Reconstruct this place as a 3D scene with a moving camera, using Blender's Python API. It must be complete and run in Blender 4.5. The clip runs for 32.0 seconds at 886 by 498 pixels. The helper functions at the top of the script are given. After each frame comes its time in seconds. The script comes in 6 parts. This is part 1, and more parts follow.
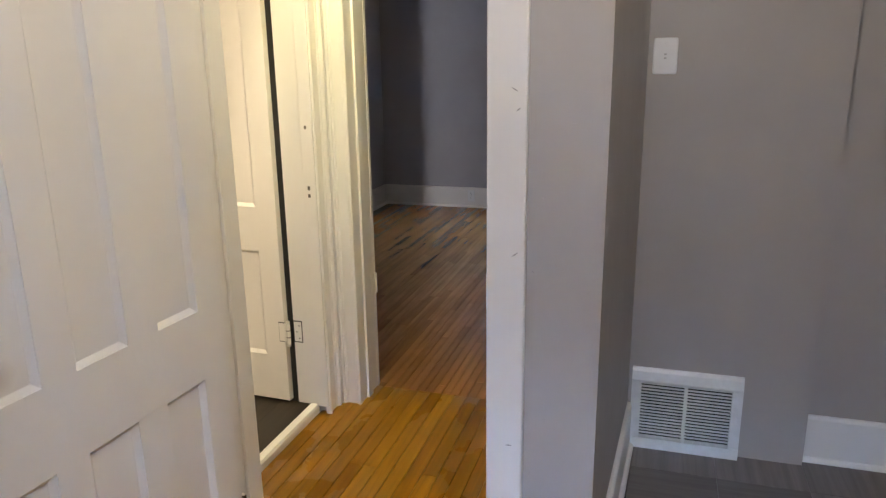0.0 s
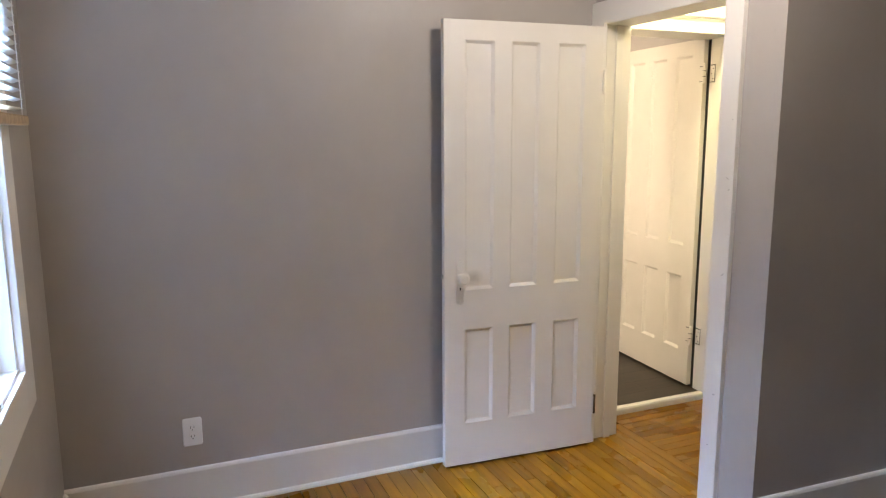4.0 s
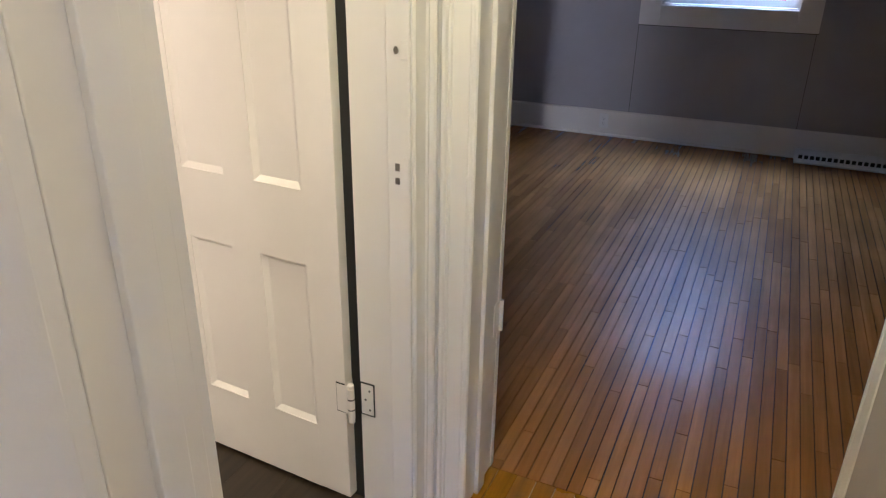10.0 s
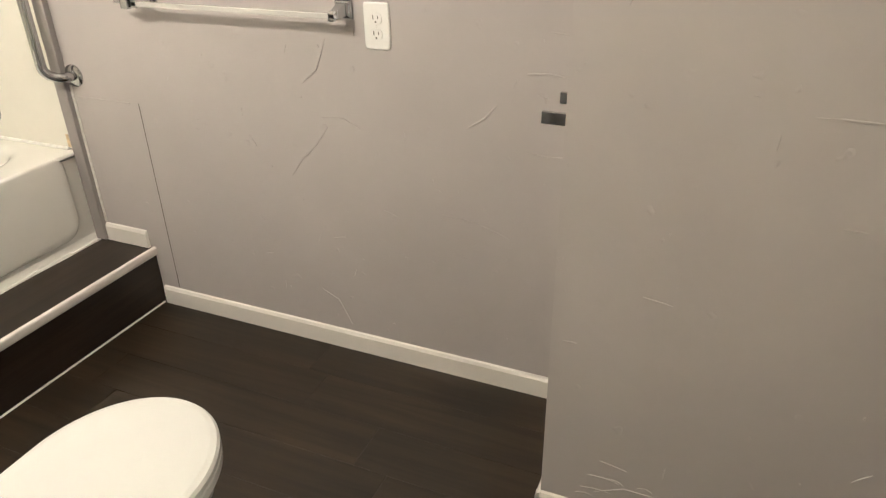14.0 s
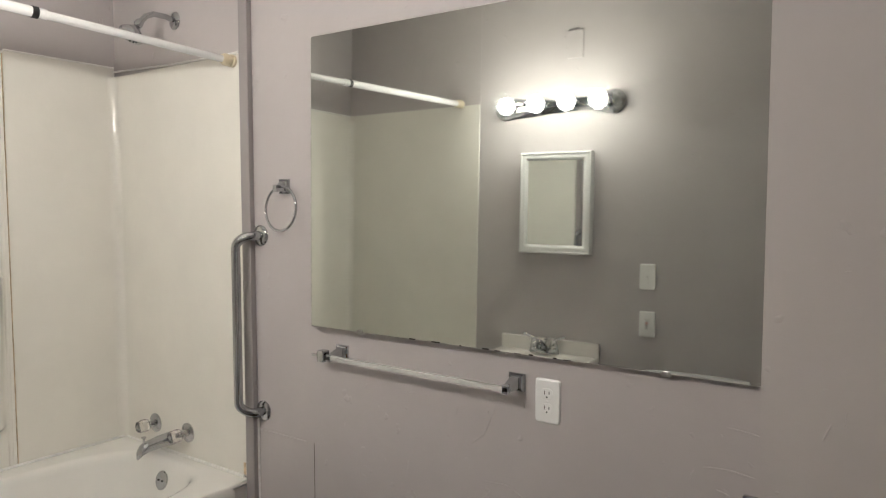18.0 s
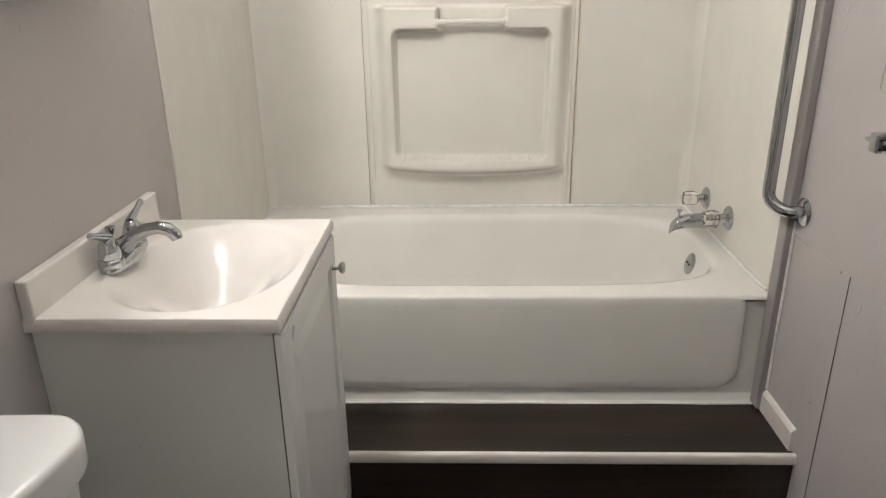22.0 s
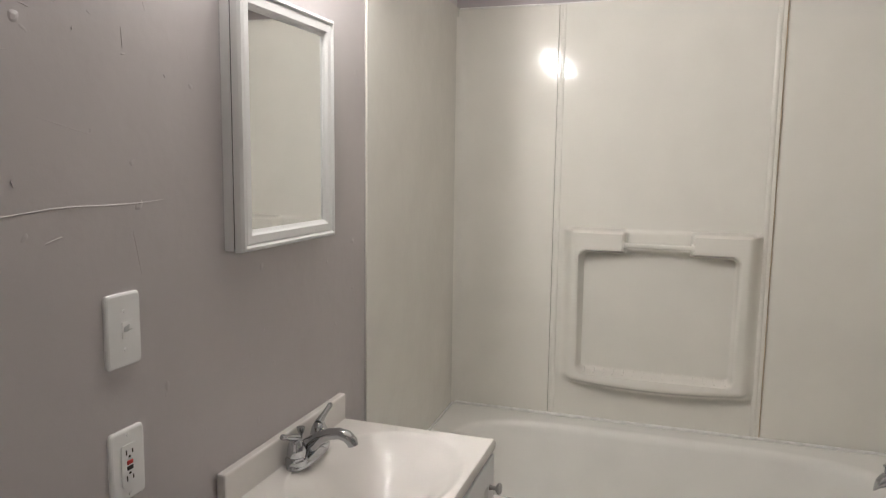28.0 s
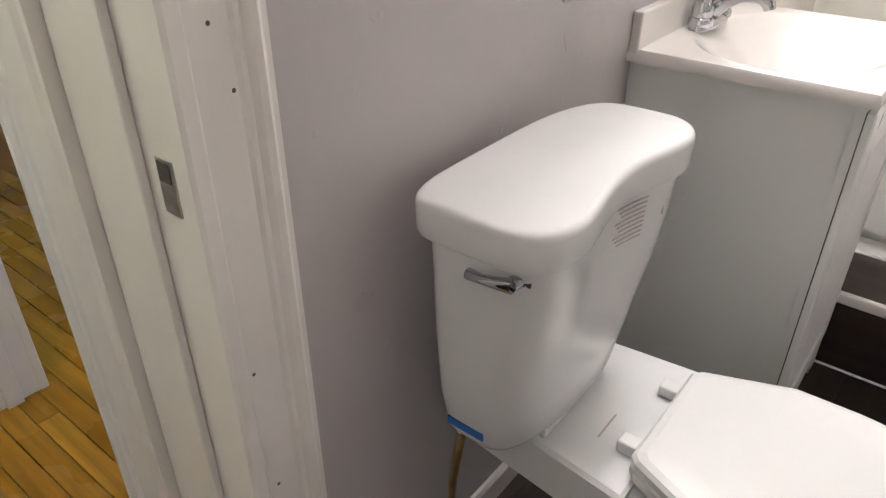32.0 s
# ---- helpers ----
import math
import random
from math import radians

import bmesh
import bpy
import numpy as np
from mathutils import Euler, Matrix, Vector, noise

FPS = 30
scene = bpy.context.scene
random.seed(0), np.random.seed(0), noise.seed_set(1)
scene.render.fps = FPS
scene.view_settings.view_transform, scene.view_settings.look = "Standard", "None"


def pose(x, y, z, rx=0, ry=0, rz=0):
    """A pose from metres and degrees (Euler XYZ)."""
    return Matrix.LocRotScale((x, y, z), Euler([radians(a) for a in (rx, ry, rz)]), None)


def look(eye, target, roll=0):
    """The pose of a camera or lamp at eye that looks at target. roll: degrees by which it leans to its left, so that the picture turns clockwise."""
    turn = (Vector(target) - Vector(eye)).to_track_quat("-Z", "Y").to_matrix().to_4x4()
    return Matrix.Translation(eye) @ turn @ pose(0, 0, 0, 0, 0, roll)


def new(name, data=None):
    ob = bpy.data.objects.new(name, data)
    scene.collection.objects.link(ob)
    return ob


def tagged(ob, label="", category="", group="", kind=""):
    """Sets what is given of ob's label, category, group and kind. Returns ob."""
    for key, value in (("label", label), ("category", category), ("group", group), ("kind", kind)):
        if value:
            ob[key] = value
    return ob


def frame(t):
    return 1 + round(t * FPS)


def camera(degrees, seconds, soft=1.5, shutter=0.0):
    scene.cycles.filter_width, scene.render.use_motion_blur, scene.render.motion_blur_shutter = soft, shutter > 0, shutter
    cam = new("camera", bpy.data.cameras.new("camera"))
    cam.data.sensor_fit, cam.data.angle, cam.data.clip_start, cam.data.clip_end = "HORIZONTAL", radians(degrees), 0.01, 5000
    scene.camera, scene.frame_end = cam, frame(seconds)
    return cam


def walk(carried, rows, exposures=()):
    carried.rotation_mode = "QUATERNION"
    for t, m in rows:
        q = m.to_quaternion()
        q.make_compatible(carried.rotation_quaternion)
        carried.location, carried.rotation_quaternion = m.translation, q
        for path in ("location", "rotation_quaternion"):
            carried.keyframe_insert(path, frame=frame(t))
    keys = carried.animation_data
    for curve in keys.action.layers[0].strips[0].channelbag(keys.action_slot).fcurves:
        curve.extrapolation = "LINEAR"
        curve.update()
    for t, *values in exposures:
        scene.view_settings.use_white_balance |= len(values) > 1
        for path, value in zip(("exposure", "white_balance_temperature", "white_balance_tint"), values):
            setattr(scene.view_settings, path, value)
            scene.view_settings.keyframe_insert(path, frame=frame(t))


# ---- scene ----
from math import sin, cos, pi, sqrt

# ---------------------------------------------------------------- camera
cam = camera(64.2, 32.0, soft=1.25)
PATH = [
    (0.0, -0.002, 0.070, 1.423, 16.94, -14.93, 0.77),
    (0.5, 0.265, 0.006, 1.433, 29.92, -14.59, 0.94),
    (1.0, 0.558, -0.090, 1.452, 38.64, -14.44, 0.80),
    (1.5, 0.849, -0.167, 1.465, 48.67, -14.10, 0.76),
    (2.0, 1.087, -0.242, 1.465, 54.28, -14.12, 0.57),
    (2.5, 1.339, -0.314, 1.493, 56.80, -13.83, 0.50),
    (3.0, 1.534, -0.329, 1.502, 61.51, -12.53, 0.59),
    (3.5, 1.656, -0.371, 1.513, 65.61, -11.21, 0.49),
    (4.0, 1.749, -0.424, 1.543, 67.12, -9.47, 0.25),
    (4.5, 1.797, -0.424, 1.532, 68.11, -6.51, 0.31),
    (6.5, 1.481, -0.233, 1.474, 68.92, -11.09, -0.09),
    (7.0, 1.124, -0.120, 1.459, 62.28, -13.81, -0.53),
    (7.5, 0.758, 0.114, 1.463, 56.00, -15.56, -0.77),
    (8.0, 0.385, 0.332, 1.451, 51.37, -17.15, -0.84),
    (8.5, 0.056, 0.567, 1.427, 44.51, -18.42, -0.94),
    (9.0, -0.236, 0.823, 1.427, 37.94, -20.22, -1.06),
    (9.5, -0.483, 1.022, 1.406, 29.64, -20.81, -1.13),
    (10.0, -0.637, 1.295, 1.373, 24.88, -23.37, -0.76),
    (10.5, -0.799, 1.577, 1.357, 24.89, -25.26, -0.44),
    (11.0, -0.989, 1.786, 1.360, 34.15, -28.58, -1.55),
    (11.5, -1.108, 1.955, 1.356, 47.49, -30.24, 0.38),
    (12.0, -1.221, 2.054, 1.314, 64.91, -31.31, -0.03),
    (12.5, -1.364, 2.099, 1.301, 83.32, -31.44, 0.84),
    (13.0, -1.412, 2.126, 1.339, 96.53, -31.23, 1.34),
    (13.5, -1.437, 2.153, 1.335, 105.30, -30.01, 1.25),
    (14.0, -1.419, 2.153, 1.372, 113.09, -28.20, 0.96),
    (14.5, -1.388, 2.152, 1.409, 118.98, -24.19, 0.58),
    (15.0, -1.352, 2.158, 1.446, 122.26, -19.79, 0.45),
    (15.5, -1.346, 2.167, 1.477, 123.91, -15.42, 0.37),
    (17.5, -1.351, 2.157, 1.576, 125.49, -4.17, 0.16),
    (18.0, -1.411, 2.108, 1.544, 125.66, -3.79, 0.04),
    (18.5, -1.515, 2.019, 1.462, 126.00, -6.44, -0.04),
    (19.0, -1.670, 1.920, 1.405, 127.07, -12.22, -0.05),
    (19.5, -1.876, 1.856, 1.390, 133.65, -15.84, 0.20),
    (20.0, -2.015, 1.789, 1.355, 140.53, -19.39, 0.32),
    (20.5, -2.091, 1.758, 1.344, 148.67, -20.97, 0.38),
    (21.0, -2.155, 1.781, 1.345, 161.86, -21.17, 0.55),
    (21.5, -2.174, 1.824, 1.348, 173.66, -21.03, 0.76),
    (22.0, -2.185, 1.853, 1.360, 181.38, -20.89, 0.71),
    (22.5, -2.232, 1.875, 1.381, 190.30, -20.81, 0.83),
    (23.0, -2.272, 1.908, 1.418, 195.68, -19.76, 0.79),
    (23.5, -2.299, 1.942, 1.452, 199.48, -16.21, 0.75),
    (24.0, -2.313, 1.974, 1.479, 201.30, -11.51, 0.57),
    (24.5, -2.326, 1.995, 1.500, 202.04, -7.33, 0.35),
    (25.0, -2.326, 2.009, 1.520, 202.34, -4.34, 0.13),
    (25.5, -2.327, 2.019, 1.548, 202.63, -2.14, -0.11),
    (27.5, -2.284, 1.962, 1.565, 201.59, -1.13, -0.43),
    (28.0, -2.277, 1.921, 1.512, 198.40, -7.00, -0.75),
    (28.5, -2.246, 1.899, 1.442, 196.53, -11.99, -0.97),
    (29.0, -2.222, 1.890, 1.364, 195.33, -15.97, -0.98),
    (29.5, -2.178, 1.909, 1.303, 194.52, -21.47, -1.23),
    (30.0, -2.138, 1.938, 1.250, 194.39, -25.04, -1.21),
    (30.5, -2.092, 1.974, 1.206, 195.20, -28.15, -1.15),
    (31.0, -2.054, 2.006, 1.200, 201.11, -30.53, -0.81),
    (31.5, -2.042, 2.025, 1.202, 209.36, -31.43, -0.41),
    (32.0, -2.008, 2.063, 1.215, 218.35, -31.56, -0.15),
]
EXPOSURES = [(0.0, 0.27, 6020, 14), (2.0, 0.32, 6130, 13.5), (3.0, 0.31, 6180, 14), (4.5, 0.30, 6200, 15.5), (7.0, 0.23, 5940, 13.5), (8.0, 0.16, 5900, 13.5), (9.0, -0.02, 5800, 15), (10.0, 0.10, 5450, 19), (11.5, -0.05, 5250, 13), (13.0, 0.42, 5300, 12), (14.2, 0.0, 5300, 12), (15.0, -0.12, 5000, 13), (17.5, -0.84, 4920, 14), (18.2, -0.80, 4900, 14.5),
             (19.0, -0.38, 4830, 15), (20.0, -0.36, 4830, 15), (21.0, -0.38, 4850, 14.5), (22.0, -0.58, 4850, 14.5), (23.0, -0.64, 4850, 14.5), (25.0, -1.06, 4870, 16.5), (28.0, -1.08, 4850, 16.5), (29.0, -0.75, 4850, 15.5), (30.0, -0.33, 4900, 14), (31.0, -0.07, 4860, 16), (32.0, 0.01, 4800, 18.5)]
walk(cam, [(t, pose(x, y, z, 90 + pitch, roll, yaw)) for t, x, y, z, yaw, pitch, roll in PATH], EXPOSURES)

# ---------------------------------------------------------------- plan (metres)
F = -0.035            # wood floor level
XM, XE = -3.03, -1.476    # bathroom: mirror wall, switch wall
YB, YN = -0.725, 2.63     # bathroom: back wall of the tub, north wall
CEIL = 2.62
XW = -1.235           # room: west wall face
XH = -1.30            # hall: west wall face
PW, PE = -0.36, -0.060    # partition between hall and alcove
Y1, Y1N = 1.64, 1.755     # door wall of the room
Y2, Y2N = 2.685, 2.86     # wall between hall and far room
YS = -0.80            # room: south wall face
XEAST = 3.0
YALC = 2.653
FX0, FX1, FY1 = -2.76, 1.6, 6.97   # far room

# ---------------------------------------------------------------- world and light
world = bpy.data.worlds.new("sky")
scene.world = world
world.use_nodes = True
wn = world.node_tree
sky = wn.nodes.new("ShaderNodeTexSky")
sky.sky_type = "NISHITA"
sky.sun_disc = False
sky.sun_elevation = radians(35)
sky.sun_rotation = radians(-110)
cool = wn.nodes.new("ShaderNodeMix")
cool.data_type, cool.blend_type = "RGBA", "MULTIPLY"
cool.inputs["Factor"].default_value = 1.0
cool.inputs["B"].default_value = (0.42, 0.68, 1.0, 1)
wn.links.new(sky.outputs[0], cool.inputs["A"])
wn.links.new(cool.outputs["Result"], wn.nodes["Background"].inputs[0])
wn.nodes["Background"].inputs[1].default_value = 0.085
sun = new("sun", bpy.data.lights.new("sun", "SUN"))
sun.data.energy, sun.data.angle, sun.data.color = 2.0, radians(10), (0.62, 0.80, 1.0)
sun.matrix_world = pose(0, 0, 10, 55, 0, -70)


def lamp(name, kind, m, energy, color, size=0.1, size_y=None):
    data = bpy.data.lights.new(name, kind)
    data.energy, data.color = energy, color
    if kind == "AREA":
        data.shape, data.size, data.size_y = "RECTANGLE", size, size_y or size
    else:
        data.shadow_soft_size = size
    ob = new(name, data)
    ob.matrix_world = m
    return ob


WARM = (1.0, 0.80, 0.52)
HALL_WARM = (1.0, 0.895, 0.46)
ROOM_WARM = (1.0, 0.90, 0.74)
COOL = (0.45, 0.66, 1.0)
# area lamps outside the windows stand in for daylight
lamp("daylight_far_window", "AREA", look((-1.02, 7.9, 2.9), (-1.02, 6.5, 1.2)), 380, (0.42, 0.64, 1.0), 1.4, 1.0)
lamp("daylight_room_window", "AREA", look((-0.06, -3.7, 4.2), (-0.06, -0.4, 1.1)), 2200, COOL, 2.4, 1.8)
lamp("daylight_side_window", "AREA", look((-3.9, 7.7, 3.7), (-3.8, 6.0, 0.9)), 1500, (0.74, 0.86, 1.0), 1.4, 1.0)
# fill lamp added behind an unseen window to brighten the side room
lamp("fill_light_side_room", "AREA", look((-4.15, 3.3, 1.9), (-3.7, 6.6, 0.8)), 72, (1.0, 0.97, 0.94), 1.0, 1.0)
# the vanity bulbs' light into the bathroom
for by_ in (0.378, 0.535, 0.692, 0.849):
    lamp("vanity_bulb_glow", "POINT", pose(XE - 0.142, by_, 2.052), 5.2, WARM, 0.008)
    sp_ = lamp("vanity_bulb_light", "SPOT", look((XE - 0.140, by_, 2.052), (XE - 1.140, by_, 2.00)), 16.8, WARM, 0.008)
    sp_.data.spot_size, sp_.data.spot_blend = radians(179), 0.15
# ceiling light of the room
lamp("hall_ceiling_bulb", "POINT", pose(-1.085, 2.22, 2.52), 58, HALL_WARM, 0.06)
lamp("room_ceiling_bulb", "POINT", pose(0.04, 0.96, 2.44), 27, ROOM_WARM, 0.09)

# ---------------------------------------------------------------- materials


def mat_new(name):
    m = bpy.data.materials.new(name)
    m.use_nodes = True
    return m, m.node_tree, m.node_tree.nodes["Principled BSDF"]


def node(nt, kind, **kw):
    n = nt.nodes.new(kind)
    for k, v in kw.items():
        n.inputs[k].default_value = v
    return n


def coords(nt, kind="Object", scale=(1, 1, 1), jitter=False):
    tc = nt.nodes.new("ShaderNodeTexCoord")
    mp = nt.nodes.new("ShaderNodeMapping")
    mp.inputs["Scale"].default_value = scale
    nt.links.new(tc.outputs[kind], mp.inputs["Vector"])
    if jitter:
        oi = nt.nodes.new("ShaderNodeObjectInfo")
        mul = nt.nodes.new("ShaderNodeVectorMath")
        mul.operation = "SCALE"
        mul.inputs[0].default_value = (37.0, 61.0, 23.0)
        nt.links.new(oi.outputs["Random"], mul.inputs["Scale"])
        nt.links.new(mul.outputs[0], mp.inputs["Location"])
    return mp.outputs[0]


def ramp(nt, fac, stops):
    r = nt.nodes.new("ShaderNodeValToRGB")
    el = r.color_ramp.elements
    el[0].position, el[0].color = stops[0][0], (*stops[0][1], 1)
    el[1].position, el[1].color = stops[-1][0], (*stops[-1][1], 1)
    for p, c in stops[1:-1]:
        e = el.new(p)
        e.color = (*c, 1)
    nt.links.new(fac, r.inputs[0])
    return r.outputs[0]


def bump_chain(nt, bsdf, layers):
    prev = None
    for height, strength, dist in layers:
        b = node(nt, "ShaderNodeBump", Strength=strength, Distance=dist)
        nt.links.new(height, b.inputs["Height"])
        if prev is not None:
            nt.links.new(prev, b.inputs["Normal"])
        prev = b.outputs[0]
    nt.links.new(prev, bsdf.inputs["Normal"])


def paint(name, color, rough=0.5, mottle=0.06, roll=0.25, dents=0.0, spec=0.5, ridges=False):
    """Brushed or rolled paint: slow tone drift, roller stipple, dents and plaster ridges."""
    m, nt, b = mat_new(name)
    v = coords(nt)
    big = node(nt, "ShaderNodeTexNoise", Scale=2.3, Detail=5, Roughness=0.6)
    nt.links.new(v, big.inputs["Vector"])
    c0 = tuple(max(0.0, c * (1 - mottle)) for c in color)
    c1 = tuple(min(1.0, c * (1 + mottle)) for c in color)
    nt.links.new(ramp(nt, big.outputs["Fac"], [(0.3, c0), (0.7, c1)]), b.inputs["Base Color"])
    rr = nt.nodes.new("ShaderNodeMapRange")
    rr.inputs["To Min"].default_value, rr.inputs["To Max"].default_value = rough - 0.06, rough + 0.08
    mid = node(nt, "ShaderNodeTexNoise", Scale=9.0, Detail=3)
    nt.links.new(v, mid.inputs["Vector"])
    nt.links.new(mid.outputs["Fac"], rr.inputs["Value"])
    nt.links.new(rr.outputs[0], b.inputs["Roughness"])
    fine = node(nt, "ShaderNodeTexNoise", Scale=240.0, Detail=2)
    nt.links.new(v, fine.inputs["Vector"])
    layers = [(big.outputs["Fac"], 0.25, 0.02), (fine.outputs["Fac"], roll, 0.0015)]
    if dents:
        layers.append((mid.outputs["Fac"], dents, 0.012))
    if ridges:
        pit = node(nt, "ShaderNodeTexNoise", Scale=21.0, Detail=2)
        nt.links.new(v, pit.inputs["Vector"])
        layers.append((ramp(nt, pit.outputs["Fac"], [(0.70, (0, 0, 0)), (0.76, (1, 1, 1))]), 0.4, 0.004))
    bump_chain(nt, b, layers)
    b.inputs["Specular IOR Level"].default_value = spec
    return m


def plain(name, color, rough=0.4, metal=0.0, spec=0.5, wear=0.04, scale=30.0, bump=0.05, dist=0.002):
    m, nt, b = mat_new(name)
    v = coords(nt)
    n = node(nt, "ShaderNodeTexNoise", Scale=scale, Detail=4)
    nt.links.new(v, n.inputs["Vector"])
    c0 = tuple(max(0.0, c * (1 - wear)) for c in color)
    c1 = tuple(min(1.0, c * (1 + wear)) for c in color)
    nt.links.new(ramp(nt, n.outputs["Fac"], [(0.35, c0), (0.65, c1)]), b.inputs["Base Color"])
    b.inputs["Roughness"].default_value = rough
    b.inputs["Metallic"].default_value = metal
    b.inputs["Specular IOR Level"].default_value = spec
    if bump:
        bump_chain(nt, b, [(n.outputs["Fac"], bump, dist)])
    return m


def boards(name, dark, mid, light, rough, island=False, grain_axis=1, seam=0.1, lo=0.60, hi=1.06, patch=0.0):
    """Varnished or printed planks: each piece its own tone, long grain, worn gloss."""
    m, nt, b = mat_new(name)
    sc = [26.0, 26.0, 26.0]
    sc[grain_axis] = 1.3
    v = coords(nt, scale=tuple(sc), jitter=not island)
    grain = node(nt, "ShaderNodeTexNoise", Scale=1.0, Detail=6, Roughness=0.65, Distortion=0.4)
    nt.links.new(v, grain.inputs["Vector"])
    if island:
        rnd = nt.nodes.new("ShaderNodeNewGeometry").outputs["Random Per Island"]
    else:
        rnd = nt.nodes.new("ShaderNodeObjectInfo").outputs["Random"]
    tone = ramp(nt, rnd, [(0.0, dark), (0.45, mid), (1.0, light)])
    g = ramp(nt, grain.outputs["Fac"], [(0.3, (lo, lo * 0.95, lo * 0.9)), (0.65, (hi, hi * 0.985, hi * 0.97))])
    mix = nt.nodes.new("ShaderNodeMix")
    mix.data_type, mix.blend_type = "RGBA", "MULTIPLY"
    mix.inputs["Factor"].default_value = 1.0
    nt.links.new(tone, mix.inputs["A"])
    nt.links.new(g, mix.inputs["B"])
    w = coords(nt, jitter=not island)
    wearn = node(nt, "ShaderNodeTexNoise", Scale=3.0, Detail=5)
    nt.links.new(w, wearn.inputs["Vector"])
    worn = nt.nodes.new("ShaderNodeMix")
    worn.data_type, worn.blend_type = "RGBA", "MULTIPLY"
    worn.inputs["Factor"].default_value = 1.0
    nt.links.new(mix.outputs["Result"], worn.inputs["A"])
    nt.links.new(ramp(nt, wearn.outputs["Fac"], [(0.36, (1 - patch,) * 3), (0.64, (1 + patch,) * 3)]), worn.inputs["B"])
    nt.links.new(worn.outputs["Result"], b.inputs["Base Color"])
    rr = nt.nodes.new("ShaderNodeMapRange")
    rr.inputs["To Min"].default_value, rr.inputs["To Max"].default_value = rough - 0.04, rough + 0.06
    nt.links.new(wearn.outputs["Fac"], rr.inputs["Value"])
    nt.links.new(rr.outputs[0], b.inputs["Roughness"])
    bump_chain(nt, b, [(grain.outputs["Fac"], seam, 0.002), (wearn.outputs["Fac"], 0.03, 0.004)])
    return m


M_WALL = paint("grey_wall_paint", (0.40, 0.365, 0.335), 0.42, 0.05, 0.09, 0.10)
M_BATH = paint("lilac_grey_bathroom_paint", (0.475, 0.445, 0.44), 0.38, 0.045, 0.08, 0.12, ridges=True)
M_FAR = paint("grey_far_room_paint", (0.36, 0.345, 0.365), 0.5, 0.06, 0.2, 0.08)
M_SIDE = paint("pale_side_room_paint", (0.72, 0.71, 0.70), 0.5, 0.04, 0.2)
M_CEIL = paint("white_ceiling_paint", (0.78, 0.76, 0.73), 0.7, 0.03, 0.3)
M_TRIM = paint("white_trim_paint", (0.78, 0.75, 0.71), 0.32, 0.03, 0.10, 0.10)
M_DOOR = paint("white_door_paint", (0.78, 0.745, 0.70), 0.34, 0.04, 0.12, 0.12)
M_NOSE = plain("glossy_white_trim", (0.78, 0.75, 0.71), 0.22, wear=0.04, scale=9, bump=0.1)
M_STRIP = paint("grey_corner_trim_paint", (0.30, 0.28, 0.275), 0.35, 0.05, 0.15, 0.1)
M_TUB = plain("white_tub_enamel", (0.80, 0.79, 0.75), 0.09, wear=0.02, scale=6, bump=0.25, dist=0.003)
M_SURR = plain("cream_tub_surround", (0.77, 0.752, 0.69), 0.11, spec=0.45, wear=0.02, scale=5, bump=0.6, dist=0.006)
M_PORC = plain("white_porcelain", (0.70, 0.70, 0.70), 0.09, wear=0.01, scale=4, bump=0.0)
M_SEAT = plain("white_seat_plastic", (0.70, 0.70, 0.69), 0.22, wear=0.01, scale=8, bump=0.02)
M_MARBLE = plain("white_cultured_marble", (0.74, 0.715, 0.68), 0.10, wear=0.03, scale=7, bump=0.02)
M_CAB = paint("white_vanity_paint", (0.72, 0.73, 0.70), 0.3, 0.02, 0.05)
M_CAB2 = paint("white_cabinet_paint", (0.80, 0.80, 0.79), 0.3, 0.02, 0.05)
M_CHROME = plain("chrome", (0.47, 0.48, 0.49), 0.04, 1.0, wear=0.06, scale=14, bump=0.03)
M_DULL = plain("dull_steel", (0.52, 0.51, 0.49), 0.35, 1.0, wear=0.15, scale=40)
M_BRASS = plain("old_brass", (0.42, 0.30, 0.14), 0.4, 1.0, wear=0.25, scale=30)
M_PLATE = plain("white_plate_plastic", (0.84, 0.84, 0.83), 0.25, wear=0.01)
M_SLOT = plain("dark_slot", (0.02, 0.02, 0.02), 0.6, wear=0.2)
M_RED = plain("red_button", (0.45, 0.04, 0.03), 0.4)
M_BLUE = plain("blue_sticker", (0.02, 0.12, 0.45), 0.4)
M_PRINT = plain("brown_print", (0.40, 0.35, 0.30), 0.6)
# dark joints, and shade painted into the hinge gap, cabinet gap and casing line
M_DARKGAP = plain("dark_joint_and_shade", (0.012, 0.011, 0.010), 0.8)
M_CAULK = plain("white_caulk", (0.80, 0.79, 0.76), 0.45, wear=0.08, scale=40, bump=0.3)
M_STAIN = plain("rust_stain", (0.55, 0.43, 0.28), 0.5, wear=0.3)
M_OLDPLASTIC = plain("yellowed_plastic", (0.68, 0.60, 0.42), 0.35)
M_RUST = plain("dark_rusty_iron", (0.05, 0.025, 0.012), 0.7, wear=0.4)
M_BLIND = plain("white_blind_slat", (0.80, 0.80, 0.78), 0.35)
M_RAIL = plain("tan_blind_rail", (0.42, 0.30, 0.17), 0.5, wear=0.2, scale=50)
M_VENT = plain("white_register_enamel", (0.74, 0.73, 0.71), 0.3, wear=0.05, scale=25)
M_OAKH = boards("oiled_oak_hall_strips", (0.185, 0.075, 0.0020), (0.228, 0.097, 0.0028), (0.275, 0.124, 0.0040), 0.27, grain_axis=0, lo=0.56, hi=1.10, patch=0.12)
